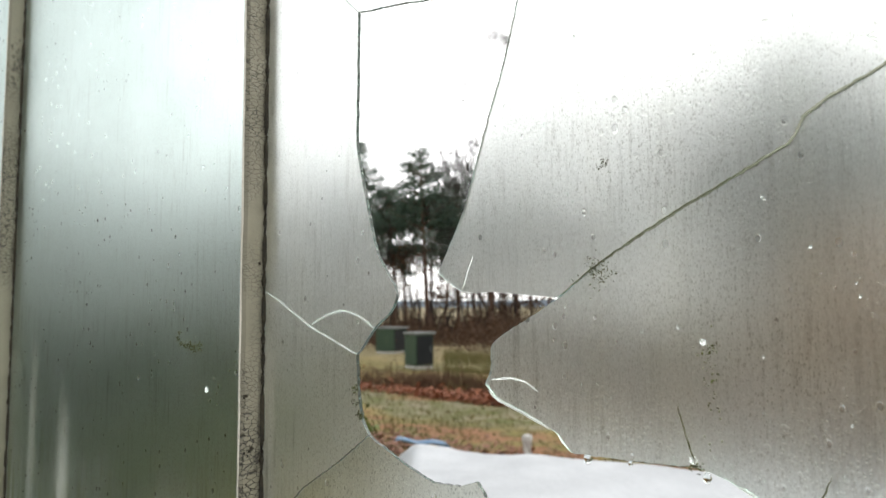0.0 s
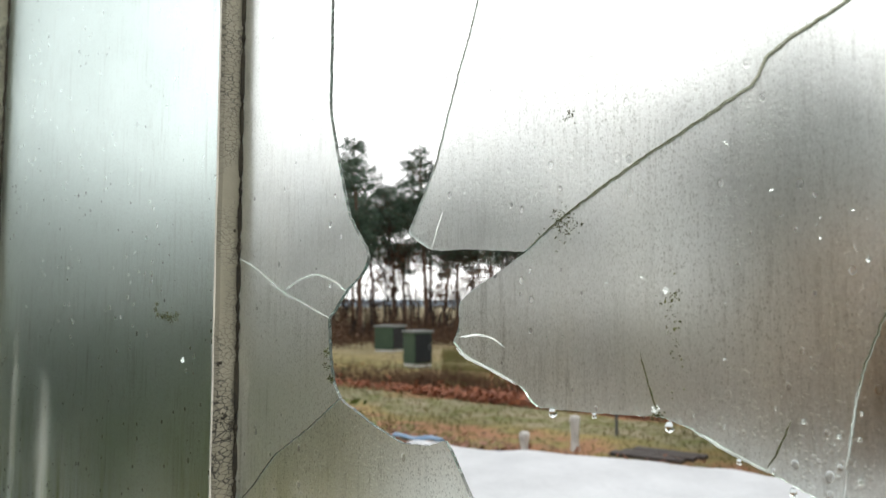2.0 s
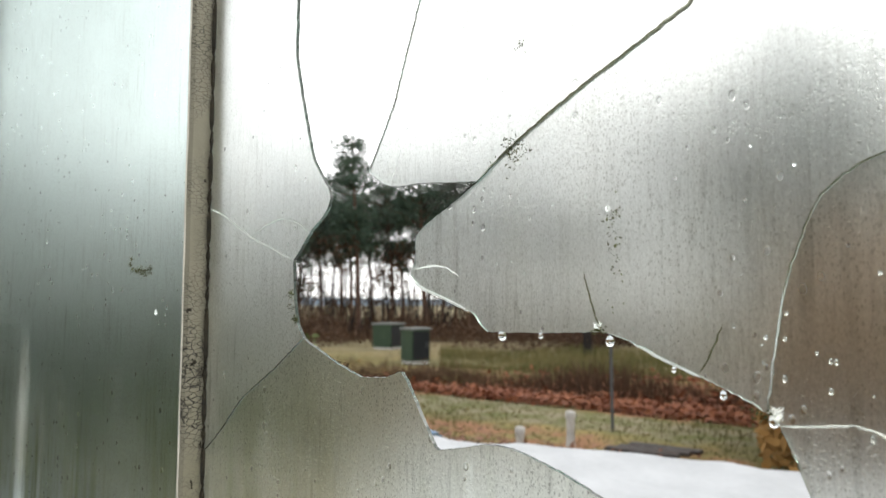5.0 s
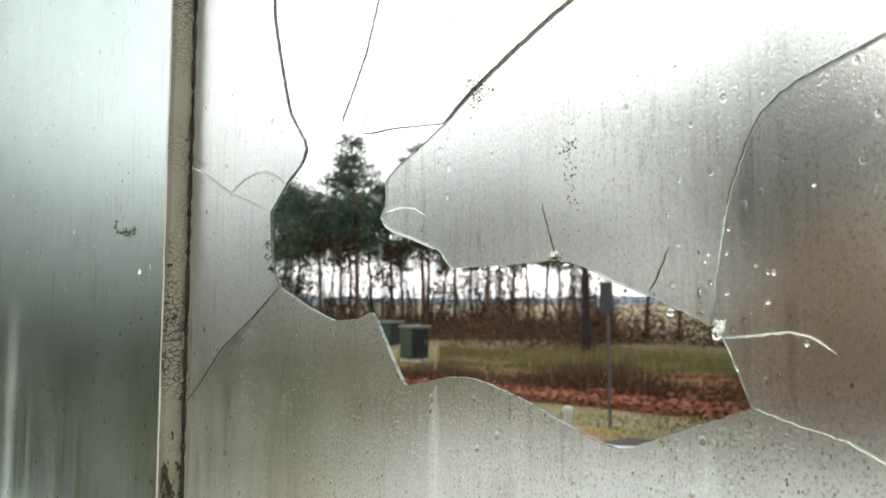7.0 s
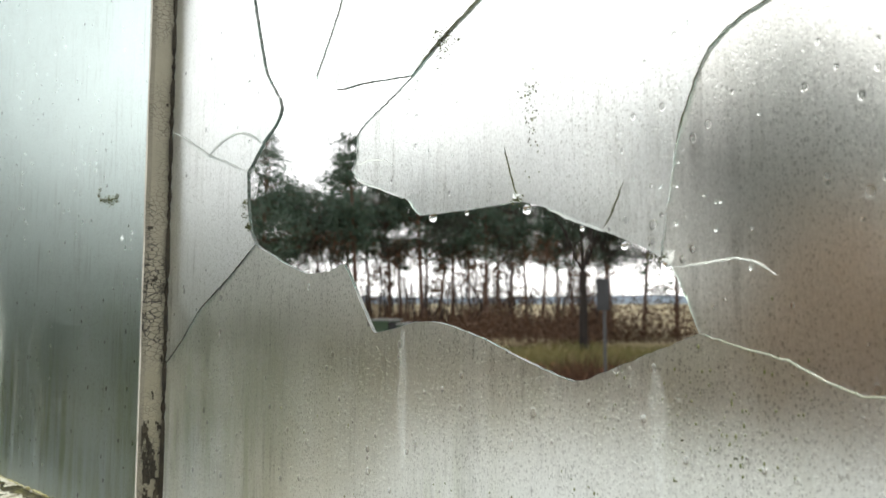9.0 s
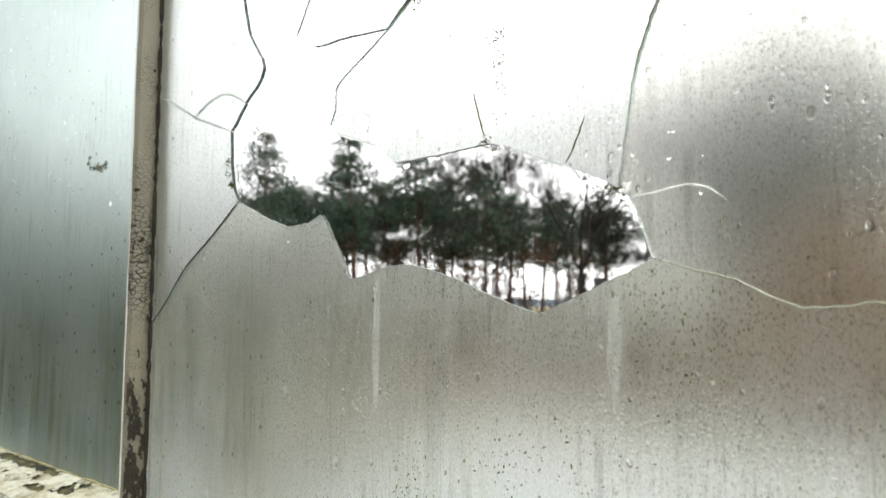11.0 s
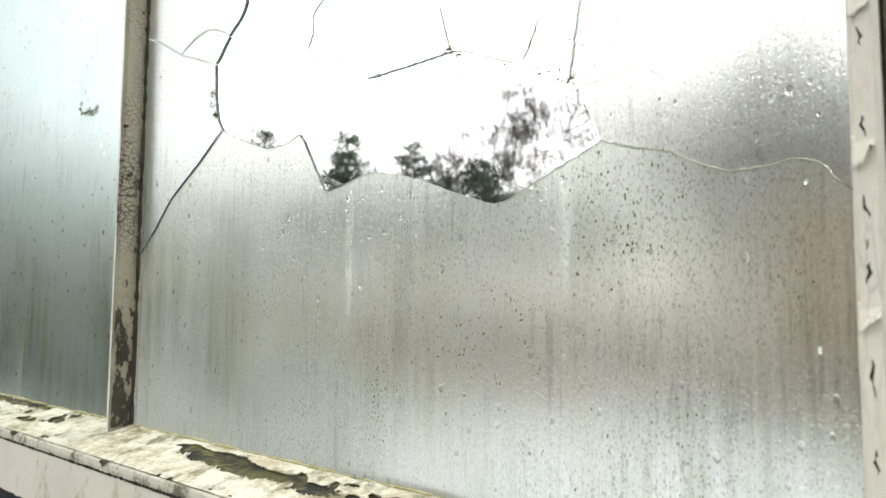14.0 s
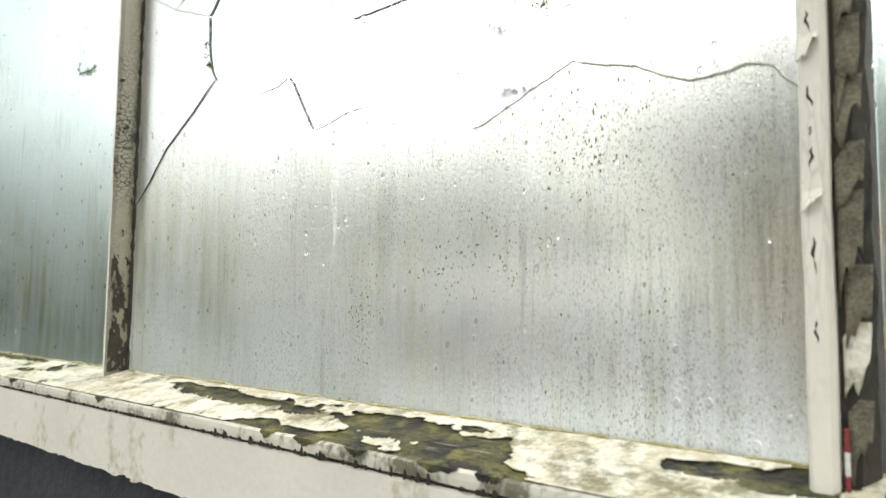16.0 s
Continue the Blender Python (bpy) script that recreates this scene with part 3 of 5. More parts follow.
    for a, b in zip(rows, rows[1:]):
        for k in range(4):
            bm.faces.new((a[k], a[k + 1], b[k + 1], b[k]))
    bmesh.ops.recalc_face_normals(bm, faces=bm.faces)
    part("apron_board", bm, BOARD_PAINT, ob, "cream painted apron board with a frayed lower edge")

    SPOTS = (  # along the sill, from glass to lip, reach along and across, more or less paint
        (-0.40, 0.10, 0.07, 0.10, -1.3), (-0.33, 0.85, 0.10, 0.22, 0.5), (-0.14, 0.45, 0.10, 0.5, 0.55), (0.02, 0.38, 0.055, 0.14, -1.5),
        (0.03, 0.72, 0.055, 0.14, 1.3), (0.145, 0.95, 0.06, 0.16, -1.2), (0.132, 0.70, 0.030, 0.16, 1.5), (0.19, 0.45, 0.05, 0.22, -1.4),
        (0.245, 0.50, 0.022, 0.2, -0.6), (0.262, 1.0, 0.03, 0.14, -1.1), (0.305, 0.5, 0.035, 0.4, 1.2), (0.352, 0.34, 0.022, 0.11, -1.5), (0.36, 0.75, 0.05, 0.25, 0.8), (0.396, 0.2, 0.012, 0.25, -1.5),
    )

    def cover(x, v):
        """Above 0 where paint still clings to the sill; v runs from the glass, 0, to the lip, 1."""
        a = 0.62 * noise.fractal((x * 20, v * 2.4, 1.7), 0.9, 2.1, 5) + 0.20
        a += 0.30 * noise.noise((x * 90, v * 7, 4.0)) + 0.11 * noise.noise((x * 210, v * 16, 4.0))
        for sx, sv, rx, rv, much in SPOTS:
            d = ((x - sx) / rx) ** 2 + ((v - sv) / rv) ** 2
            if d < 9:
                a += 0.75 * much * math.exp(-d)
        return a + 0.40 * math.exp(-((v - 0.07) / 0.06) ** 2)

    step = 0.0009
    nx, ny = int(1.20 / step), 58
    verts, faces, index = [], [], {}
    much = [[cover(-0.78 + i * step, j / ny) for j in range(ny + 1)] for i in range(nx + 1)]
    keep = [[c > 0.02 for c in row] for row in much]
    for i in range(nx):
        for j in range(ny):
            if not (keep[i][j] and keep[i + 1][j] and keep[i][j + 1] and keep[i + 1][j + 1]):
                continue
            quad = []
            for a, b in ((i, j), (i, j + 1), (i + 1, j + 1), (i + 1, j)):
                if (a, b) not in index:
                    x, v = -0.78 + a * step, b / ny
                    c = min(1.0, max(0.0, much[a][b] - 0.02) / 0.16)
                    curl = 0.0010 * (1 - c) ** 2 * (0.4 + noise.noise((x * 45, v * 6, 9.0)) ** 2 * 4)
                    index[a, b] = len(verts)
                    verts.append((x, -0.001 - 0.0524 * v, 1.1186 - 0.0119 * v + 0.0009 + curl + 0.0004 * noise.noise((x * 90, v * 12, 2.0))))
                quad.append(index[a, b])
            faces.append(quad)
    me = bpy.data.meshes.new("paint_layer")
    me.from_pydata(verts, [], faces)
    me.materials.append(FLAKE)
    layer = new("paint_layer", me)
    layer.parent = ob
    layer["label"] = "curling flakes of cream paint"
    solid = layer.modifiers.new("thickness", "SOLIDIFY")
    solid.thickness, solid.offset = 0.0005, -1
    return ob


sill()
bm = bmesh.new()
box(bm, -1.5, 1.5, -0.03, 0.05, TOP_Z, TOP_Z + 0.09, 0.006)
tagged(part("window_head", bm, CREAM), "cream painted wooden rail over the panes", "window rail", kind="structure")

# rot and moss creeping up the side of the slim bar
def bar_moss():
    verts, faces, index = [], [], {}
    ny, nz = 22, 330
    def on(j, k):
        z = 1.119 + k * 0.0012
        y = j / ny
        return noise.fractal((y * 2.6, z * 60, 3.3), 0.8, 2.1, 6) + 0.5 * noise.noise((y * 9, z * 210, 1.0)) > -0.55 + 9.0 * min(z - 1.119, 0.10) + 1.2 * max(0.0, z - 1.219)
    for j in range(ny):
        for k in range(nz):
            if on(j, k) and on(j + 1, k) and on(j, k + 1) and on(j + 1, k + 1):
                quad = []
                for a, b in ((j, k), (j + 1, k), (j + 1, k + 1), (j, k + 1)):
                    if (a, b) not in index:
                        index[a, b] = len(verts)
                        z = 1.119 + b * 0.0012
                        verts.append((-0.1673 + 0.0004 * noise.noise((a * 0.5, b * 0.4, 0.0)), -0.0005 - 0.0190 * a / ny, z))
                    quad.append(index[a, b])
                faces.append(quad)
    me = bpy.data.meshes.new("moss_patch")
    me.from_pydata(verts, [], faces)
    me.materials.append(ROT)
    ob = new("moss_patch", me)
    ob.parent = [o for o in bpy.data.objects if o.name.startswith("glazing_bar")][0]
    ob["label"] = "dark rot and moss where the paint is gone"
    ob.modifiers.new("thickness", "SOLIDIFY").thickness = 0.0005


bar_moss()

# the dark stile beside the cream bar, with hanging strips of paint
stile = tagged(new("window_stile"), "dark rotten window stile with hanging strips of paint", "window stile", kind="structure")
bm = bmesh.new()
rows = []
for i in range(91):
    z = SILL_Z - 0.004 + (TOP_Z - SILL_Z) * i / 90
    j = 0.0012 * noise.noise((3.0, 1.0, z * 45))
    rows.append([bm.verts.new(p) for p in ((0.4065, 0.012, z), (0.4065, -0.0135, z), (0.4130 + j, -0.0125 + j, z), (0.4178 + 1.4 * j, -0.004, z), (0.4178 + j, 0.012, z))])
for a, b in zip(rows, rows[1:]):
    for k in range(4):
        bm.faces.new((a[k], a[k + 1], b[k + 1], b[k]))
bmesh.ops.recalc_face_normals(bm, faces=bm.faces)
part("stile_body", bm, BROWN_PAINT, stile)


def paint_flake(x, y, z, w, h, out, mat, parent, seed):
    """A scale of paint, fast at its top edge and curling out at its ragged foot."""
    rng = random.Random(seed)
    bm = bmesh.new()
    rows = []
    for i in range(7):
        v = i / 6
        row = []
        for k in range(7):
            u = k / 6
            drop = h * v * (1 + (0.45 * noise.noise((seed * 3.1, u * 3.0, 0.0)) + 0.15 * noise.noise((seed * 3.1, u * 11.0, 0.0)) - 0.35 * (u - 0.5)) * v)
            curl = out * v ** 2.4 * (0.55 + 0.8 * noise.noise((seed * 1.7, u * 2.2, 7.0)) ** 2 + 0.4 * u)
            row.append(bm.verts.new((x + w * (u - 0.5) * (1 - 0.10 * v + 0.06 * noise.noise((seed, v * 4, 0.0))), y + 0.0012 * (1 - v) ** 2 - curl, z - drop + 0.0035 * u * v)))
        rows.append(row)
    for a, b in zip(rows, rows[1:]):
        for k in range(6):
            bm.faces.new((a[k], a[k + 1], b[k + 1], b[k])).smooth = True
    ob = part("paint_flake", bm, mat, parent)
    sol = ob.modifiers.new("thickness", "SOLIDIFY")
    sol.thickness = 0.0004
    return ob


TAN = mixed("tan_paint_back", (0.20, 0.18, 0.115), (0.05, 0.043, 0.028), 90, 0.8, 0.5, 0.001)
cream_bar = [o for o in bpy.data.objects if o.name.startswith("glazing_bar")][2]
for k, (z, h, out) in enumerate([(1.2895, 0.0115, 0.0042), (1.2290, 0.0110, 0.0048), (1.345, 0.012, 0.003), (1.405, 0.012, 0.004), (1.47, 0.012, 0.003)]):
    paint_flake(0.4006, -0.0206, z, 0.0082, h, out, CREAM, cream_bar, 20 + k)
for k in range(16):
    rng = random.Random(300 + k)
    paint_flake(0.4125 + rng.uniform(-0.0008, 0.0012), -0.0135, 1.150 + 0.024 * k + rng.uniform(-0.005, 0.005), rng.uniform(0.0085, 0.0105), rng.uniform(0.018, 0.030), rng.uniform(0.001, 0.0045), TAN if k != 1 else FLAKE, stile, 60 + k)
for k, (z, h, lean) in enumerate([(1.2975, 0.009, 0.001), (1.2678, 0.010, 0.002), (1.2515, 0.004, -0.001), (1.2439, 0.009, -0.0014), (1.33, 0.008, 0.001), (1.38, 0.009, 0.001), (1.2105, 0.016, 0.0006), (1.178, 0.010, 0.0004)]):
    bm = bmesh.new()
    tube(bm, [(0.4005 + lean * (u - 0.5) + 0.0006 * math.sin(9 * u + k), -0.0204, z - h * u) for u in (0, 0.25, 0.5, 0.75, 1)], [0.0001, 0.0005, 0.0007, 0.0004, 0.0001], 5)
    part("paint_slit", bm, ROT, cream_bar, "dark split in the paint")
marker = tagged(new("marker_stick"), "thin red and white striped stick at the foot of the bar", "stick")
for k in range(3):
    bm = bmesh.new()
    tube(bm, [(0.4086, -0.0165, 1.1125 + 0.0085 * k), (0.4086, -0.0165, 1.1210 + 0.0085 * k)], [0.0010, 0.0010], 8)
    part("band", bm, RED if k % 2 == 0 else STONE, marker, "red band" if k % 2 == 0 else "white band")


# ---- the panes ----
def smooth_line(pts, seed, step=0.0022, shake=0.0007):
    """A crack through pts: a soft curve with a fine tremble that is fixed in space."""
    out = []
    for i in range(len(pts) - 1):
        p0, p1, p2, p3 = (Vector(pts[max(0, min(len(pts) - 1, i + k))]) for k in (-1, 0, 1, 2))
        n = max(1, int((p2 - p1).length / step))
        for k in range(n):
            t = k / n
            soft = 0.5 * p1.lerp(p2, t) + 0.5 * (p1 * (1 - t) ** 2 * (1 + 2 * t) + p2 * t * t * (3 - 2 * t) + (p2 - p0) * 0.5 * t * (1 - t) ** 2 - (p3 - p1) * 0.5 * t * t * (1 - t))
            if k or i:
                soft = soft + Vector((noise.noise((soft.x * 260, soft.y * 260, 1.0)), noise.noise((soft.x * 260, soft.y * 260, 8.0)))) * shake
            out.append((soft.x, soft.y))
    out.append(tuple(pts[-1]))
    return out


TOP_CRACK = smooth_line([(-0.0544, 1.6789), (-0.0697, 1.6940), (-0.1117, 1.7474), (PANE_L, 1.8027)], 1)
HOLE_TOP = smooth_line([(-0.0544, 1.6789), (-0.0382, 1.6760), (-0.0200, 1.6741), (0.0286, 1.6663), (0.0710, 1.6706), (0.0962, 1.6779)], 2)
UP_CRACK = smooth_line([(0.0962, 1.6779), (0.110, 1.80), (0.13, TOP_Z)], 3)
LEFT_EDGE = smooth_line([(-0.0544, 1.6789), (-0.0549, 1.6323), (-0.0553, 1.5756), (-0.0438, 1.5281), (-0.0334, 1.4937), (-0.0170, 1.4705), (-0.0139, 1.4625), (-0.0209, 1.4513), (-0.0369, 1.4401)], 4)
ARC = smooth_line([(-0.1084, 1.4408), (-0.0874, 1.4500), (-0.0683, 1.4531), (-0.0501, 1.4481), (-0.0369, 1.4401)], 5)
LEFT_CRACK = smooth_line([(PANE_L, 1.4698), (-0.1438, 1.4598), (-0.1084, 1.4408)], 6)
LOW_CRACK = smooth_line([(-0.1084, 1.4408), (-0.0812, 1.4308), (-0.0549, 1.4208)], 7)
CHIP_EDGE = smooth_line([(-0.0369, 1.4401), (-0.0499, 1.4259), (-0.0549, 1.4208)], 8)
C_EDGE = smooth_line([(-0.0549, 1.4208), (-0.0537, 1.3955), (-0.0495, 1.3753), (-0.0424, 1.3643)], 9)
C_CRACK = smooth_line([(-0.0424, 1.3643), (-0.0734, 1.3419), (-0.1154, 1.3155), (-0.1434, 1.2882), (PANE_L, 1.2679)], 10)
D_TOP = smooth_line([(-0.0424, 1.3643), (-0.0121, 1.3512), (0.0071, 1.3442), (0.0182, 1.3412), (0.0404, 1.3423), (0.0545, 1.3464), (0.0656, 1.3303), (0.0819, 1.3040), (0.0880, 1.3030), (0.1212, 1.3102), (0.1414, 1.3092), (0.1717, 1.3002), (0.1950, 1.2912), (0.2233, 1.2821), (0.2405, 1.2882), (0.2617, 1.2974), (0.2859, 1.3076)], 11)
E_EDGE = smooth_line([(0.2859, 1.3076), (0.2839, 1.3127), (0.2787, 1.3268), (0.2746, 1.3369), (0.2696, 1.3420)], 12)
F_EDGE = smooth_line([(0.2696, 1.3420), (0.2554, 1.3490), (0.2422, 1.3551), (0.2229, 1.3631), (0.2098, 1.3692), (0.1936, 1.3742), (0.1613, 1.3731), (0.1209, 1.3729), (0.1107, 1.3830), (0.0925, 1.3911), (0.0702, 1.3991), (0.0611, 1.4071), (0.0651, 1.4162), (0.0660, 1.4314), (0.0750, 1.4386), (0.0941, 1.4488), (0.1142, 1.4600)], 13)
G_EDGE = smooth_line([(0.1142, 1.4600), (0.0940, 1.4619), (0.0708, 1.4639), (0.0445, 1.4647), (0.0243, 1.4768), (0.0292, 1.4880), (0.0461, 1.5194), (0.0609, 1.5621), (0.0786, 1.6098), (0.0894, 1.6474), (0.0962, 1.6779)], 14)
DIAGONAL = smooth_line([(0.1142, 1.4600), (0.1313, 1.4722), (0.1454, 1.4814), (0.1817, 1.5018), (0.2170, 1.5192), (0.2412, 1.5315), (0.2482, 1.5427), (0.2603, 1.5509), (0.2825, 1.5611), (0.3249, 1.5979), (PANE_R, 1.6440)], 15)
E_CRACK = smooth_line([(0.2696, 1.3420), (0.2745, 1.3744), (0.2794, 1.3988), (0.2874, 1.4211), (0.2944, 1.4343), (0.3065, 1.4445), (0.3217, 1.4506), (0.3409, 1.4578), (PANE_R, 1.4814)], 16)
DE_CRACK = smooth_line([(0.2859, 1.3076), (0.3021, 1.3026), (0.3213, 1.2975), (0.3345, 1.2905), (0.3467, 1.2854), (0.3609, 1.2855), (0.3720, 1.2875), (0.3821, 1.2855), (0.3882, 1.2774), (PANE_R, 1.2703)], 17)


def loop(*lines):
    """One closed outline from lines laid end to end; a leading minus (None, line) runs a line backwards."""
    out = []
    for line in lines:
        if line[0] is None:
            line = list(reversed(line[1]))
        for p in line:
            if not out or (Vector(p) - Vector(out[-1])).length > 1e-5:
                out.append(tuple(p))
    if (Vector(out[0]) - Vector(out[-1])).length < 1e-5:
        out.pop()
    return out


def shrink(pts, d):
    """The outline drawn in by d, so that neighbours leave a hairline open."""
    area = sum(a[0] * b[1] - b[0] * a[1] for a, b in zip(pts, pts[1:] + pts[:1]))
    side = 1 if area > 0 else -1
    out = []
    for i, p in enumerate(pts):
        a, c = Vector(pts[i - 1]), Vector(pts[(i + 1) % len(pts)])
        way = (c - a)
        way = way.normalized() if way.length > 1e-9 else Vector((1, 0))
        out.append((p[0] - side * way.y * d, p[1] + side * way.x * d))
    return out


THICK = 0.003


def shard(outline, mat, parent, gap=0.0004, tilt=(0, 0)):
    """A piece of sheet glass: two misted faces and a bright broken rim."""
    pts = shrink(outline, gap)
    bm = bmesh.new()
    cx, cz = sum(p[0] for p in pts) / len(pts), sum(p[1] for p in pts) / len(pts)
    layers = []
    for y in (0.0, THICK):
        layers.append([bm.verts.new((x, y + tilt[0] * (x - cx) + tilt[1] * (z - cz), z)) for x, z in pts])
    bm.faces.new(layers[0])
    bm.faces.new(list(reversed(layers[1]))).material_index = 2
    for i in range(len(pts)):
        k = (i + 1) % len(pts)
        bm.faces.new((layers[0][i], layers[0][k], layers[1][k], layers[1][i])).material_index = 1
    bmesh.ops.recalc_face_normals(bm, faces=bm.faces)
    ob = part("glass_shard", bm, (mat, EDGE, OUTER), parent)
    ob.visible_shadow = False
    return ob


def ribbon(name, line, width, mat, parent, y=-0.0004, seed=0, label=""):
    """A thin raised bead along a crack."""
    bm = bmesh.new()
    pts = [(x, y, z) for x, z in line]
    n = len(pts)
    tube(bm, pts, [width * (0.55 + 0.7 * abs(noise.noise((seed, 1.0, i * 0.35)))) * min(1.0, 0.15 + 6.0 * min(i, n - 1 - i) / n) for i in range(n)], 5)
    return part(name, bm, mat, parent, label)


window = tagged(new("window_1"), "broken greenhouse pane misted with condensation and algae", "window", kind="structure")
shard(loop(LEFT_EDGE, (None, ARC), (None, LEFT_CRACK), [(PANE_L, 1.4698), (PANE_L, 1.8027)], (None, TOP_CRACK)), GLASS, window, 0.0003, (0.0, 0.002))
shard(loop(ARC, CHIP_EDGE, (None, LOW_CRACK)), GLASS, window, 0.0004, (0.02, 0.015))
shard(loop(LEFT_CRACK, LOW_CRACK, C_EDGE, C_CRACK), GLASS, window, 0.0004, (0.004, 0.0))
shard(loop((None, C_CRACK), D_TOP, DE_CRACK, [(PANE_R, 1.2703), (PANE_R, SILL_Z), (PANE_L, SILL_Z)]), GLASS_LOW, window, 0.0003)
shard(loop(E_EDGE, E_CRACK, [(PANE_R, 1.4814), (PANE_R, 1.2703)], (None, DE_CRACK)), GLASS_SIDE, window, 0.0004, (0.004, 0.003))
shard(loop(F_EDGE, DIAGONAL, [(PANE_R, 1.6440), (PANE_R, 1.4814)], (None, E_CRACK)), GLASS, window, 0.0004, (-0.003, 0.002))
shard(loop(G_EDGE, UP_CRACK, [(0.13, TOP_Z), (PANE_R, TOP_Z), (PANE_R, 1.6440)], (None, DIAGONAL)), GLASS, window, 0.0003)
shard(loop(HOLE_TOP, UP_CRACK, [(0.13, TOP_Z), (PANE_L, TOP_Z), (PANE_L, 1.8027)], (None, TOP_CRACK)), GLASS, window, 0.0003)

ribbon("crack", smooth_line([(0.0445, 1.4658), (0.0485, 1.4769), (0.0534, 1.4881)], 1), 0.0006, GLINT, window)
ribbon("crack", smooth_line([(0.0661, 1.4102), (0.0812, 1.4123), (0.0914, 1.4103), (0.1005, 1.4053)], 1), 0.0010, GLINT, window)
ribbon("crack", smooth_line([(0.1915, 1.3762), (0.1864, 1.3924), (0.1833, 1.4056)], 1), 0.0006, ALGAE, window)
ribbon("crack", smooth_line([(0.2412, 1.3571), (0.2472, 1.3673), (0.2522, 1.3794)], 1), 0.0006, ALGAE, window)
ribbon("crack", smooth_line([(0.2746, 1.3369), (0.2868, 1.3380), (0.3030, 1.3401), (0.3111, 1.3380), (0.3192, 1.3320)], 1), 0.0008, GLINT, window)
ribbon("crack", LEFT_CRACK[:-1] + LOW_CRACK, 0.0018, GLINT, window)
ribbon("crack", ARC, 0.0017, GLINT, window)
# pale beads added along the rim in place of its glint
ribbon("rim_glint", smooth_line([(0.0640, 1.4040), (0.0702, 1.3991), (0.0925, 1.3911), (0.1080, 1.3845)], 1), 0.0012, GLINT, window, label="pale bead standing for the glint on the broken rim")
ribbon("rim_glint", smooth_line([(0.2098, 1.3692), (0.2229, 1.3631), (0.2422, 1.3551)], 1), 0.0010, GLINT, window, label="pale bead standing for the glint on the broken rim")
ribbon("crack_dirt", C_CRACK, 0.0005, ROT, window, y=-0.0006, label="thin dark bead along the crack")
ribbon("algae_seam", DE_CRACK, 0.0007, SEAM, window, label="pale green seam of algae along the crack")
ribbon("crack", E_CRACK, 0.0007, GLINT, window)
ribbon("crack_dirt", E_CRACK[20:70], 0.0005, ALGAE, window, y=-0.0009, label="green dirt along the crack")
ribbon("algae_seam", DIAGONAL[2:], 0.0013, SEAM, window, label="pale green seam of algae along the crack")
ribbon("crack_dirt", DIAGONAL[2:60], 0.0005, ALGAE, window, y=-0.0011, label="green and brown algae along the crack")

for k, (x0, x1) in enumerate(((-0.7358, -0.1750), (0.4195, 0.9615), (-1.5, -0.7432), (0.9745, 1.5))):
    w = tagged(new(f"window_{k + 2}"), "whole greenhouse pane misted and greened with algae", "window", kind="structure")
    bm = bmesh.new()
    box(bm, x0, x1, 0.0, THICK, SILL_Z, TOP_Z)
    bm.faces.ensure_lookup_table()
    for f in bm.faces:
        f.material_index = 1 if f.calc_center_median().y > THICK * 0.9 else 0
    pane = part("pane", bm, (GLASS_LEFT, OUTER), w)
    pane.visible_shadow = False


def moss_tuft(x, z, size, n, seed, hang=0.0):
    """A scrap of moss and algae on the glass."""
    rng = random.Random(seed)
    spots = [(x + rng.gauss(0, size), -0.0008 - abs(rng.gauss(0, 0.0006)), z + rng.gauss(0, size * 0.8) - hang * rng.random() ** 2) for _ in range(n)]
    it = iter(spots)
    me = blades("moss_tuft", n, lambda r: next(it), 0.0011, ALGAE, seed)
    return tagged(new("moss_tuft", me), "small tuft of green moss stuck to the wet glass", "moss", "moss on the glass", "stuff")


moss_tuft(0.2003, 1.4340, 0.0026, 60, 1, 0.03)
moss_tuft(0.1414, 1.4773, 0.0045, 130, 2, 0.008)
moss_tuft(0.1460, 1.5341, 0.0018, 25, 3)
for k, (mx, mz) in enumerate(((-0.300, 1.432), (-0.303, 1.427), (-0.298, 1.4215), (-0.291, 1.420), (-0.283, 1.4205), (-0.275, 1.4185), (-0.266, 1.420))):
    moss_tuft(mx, mz, 0.0015 + 0.0012 * (k > 3), 34 + 40 * (k > 3), 40 + k)
moss_tuft(-0.0545, 1.397, 0.0017, 80, 7, 0.014)
moss_tuft(-0.050, 1.378, 0.0015, 60, 8)
moss_tuft(0.205, 1.20, 0.010, 36, 9)
moss_tuft(0.24, 1.215, 0.014, 34, 10)
moss_tuft(0.29, 1.255, 0.010, 50, 11, 0.03)
moss_tuft(0.135, 1.185, 0.004, 40, 12, 0.03)
moss_tuft(0.1916, 1.3752, 0.0018, 40, 5)
moss_tuft(0.2675, 1.3410, 0.0030, 60, 6)


def chip(x, z, r, seed):
    """A shell-shaped chip with small rays, where something struck the glass."""
    rng = random.Random(seed)
    bm = bmesh.new()
    top = bm.verts.new((x, -0.0016, z))
    inner, outer = [], []
    for k in range(26):
        a = 6.2832 * k / 26
        reach = r * (rng.uniform(0.7, 1.15) if k % 2 else rng.uniform(0.5, 0.75))
        inner.append(bm.verts.new((x + math.cos(a) * reach * 0.4, -0.0004 - 0.0008 * rng.random(), z + math.sin(a) * reach * 0.4)))
        outer.append(bm.verts.new((x + math.cos(a) * reach, -0.0002, z + math.sin(a) * reach)))
    for k in range(26):
        j = (k + 1) % 26
        bm.faces.new((top, inner[k], inner[j]))
        bm.faces.new((inner[k], outer[k], outer[j], inner[j]))
    return tagged(part("glass_chip", bm, GLINT), "white shell-shaped chip in the glass", "chip", "chips in the glass")


chip(0.2753, 1.5733, 0.0050, 1)
chip(0.1973, 1.4370, 0.0022, 2)
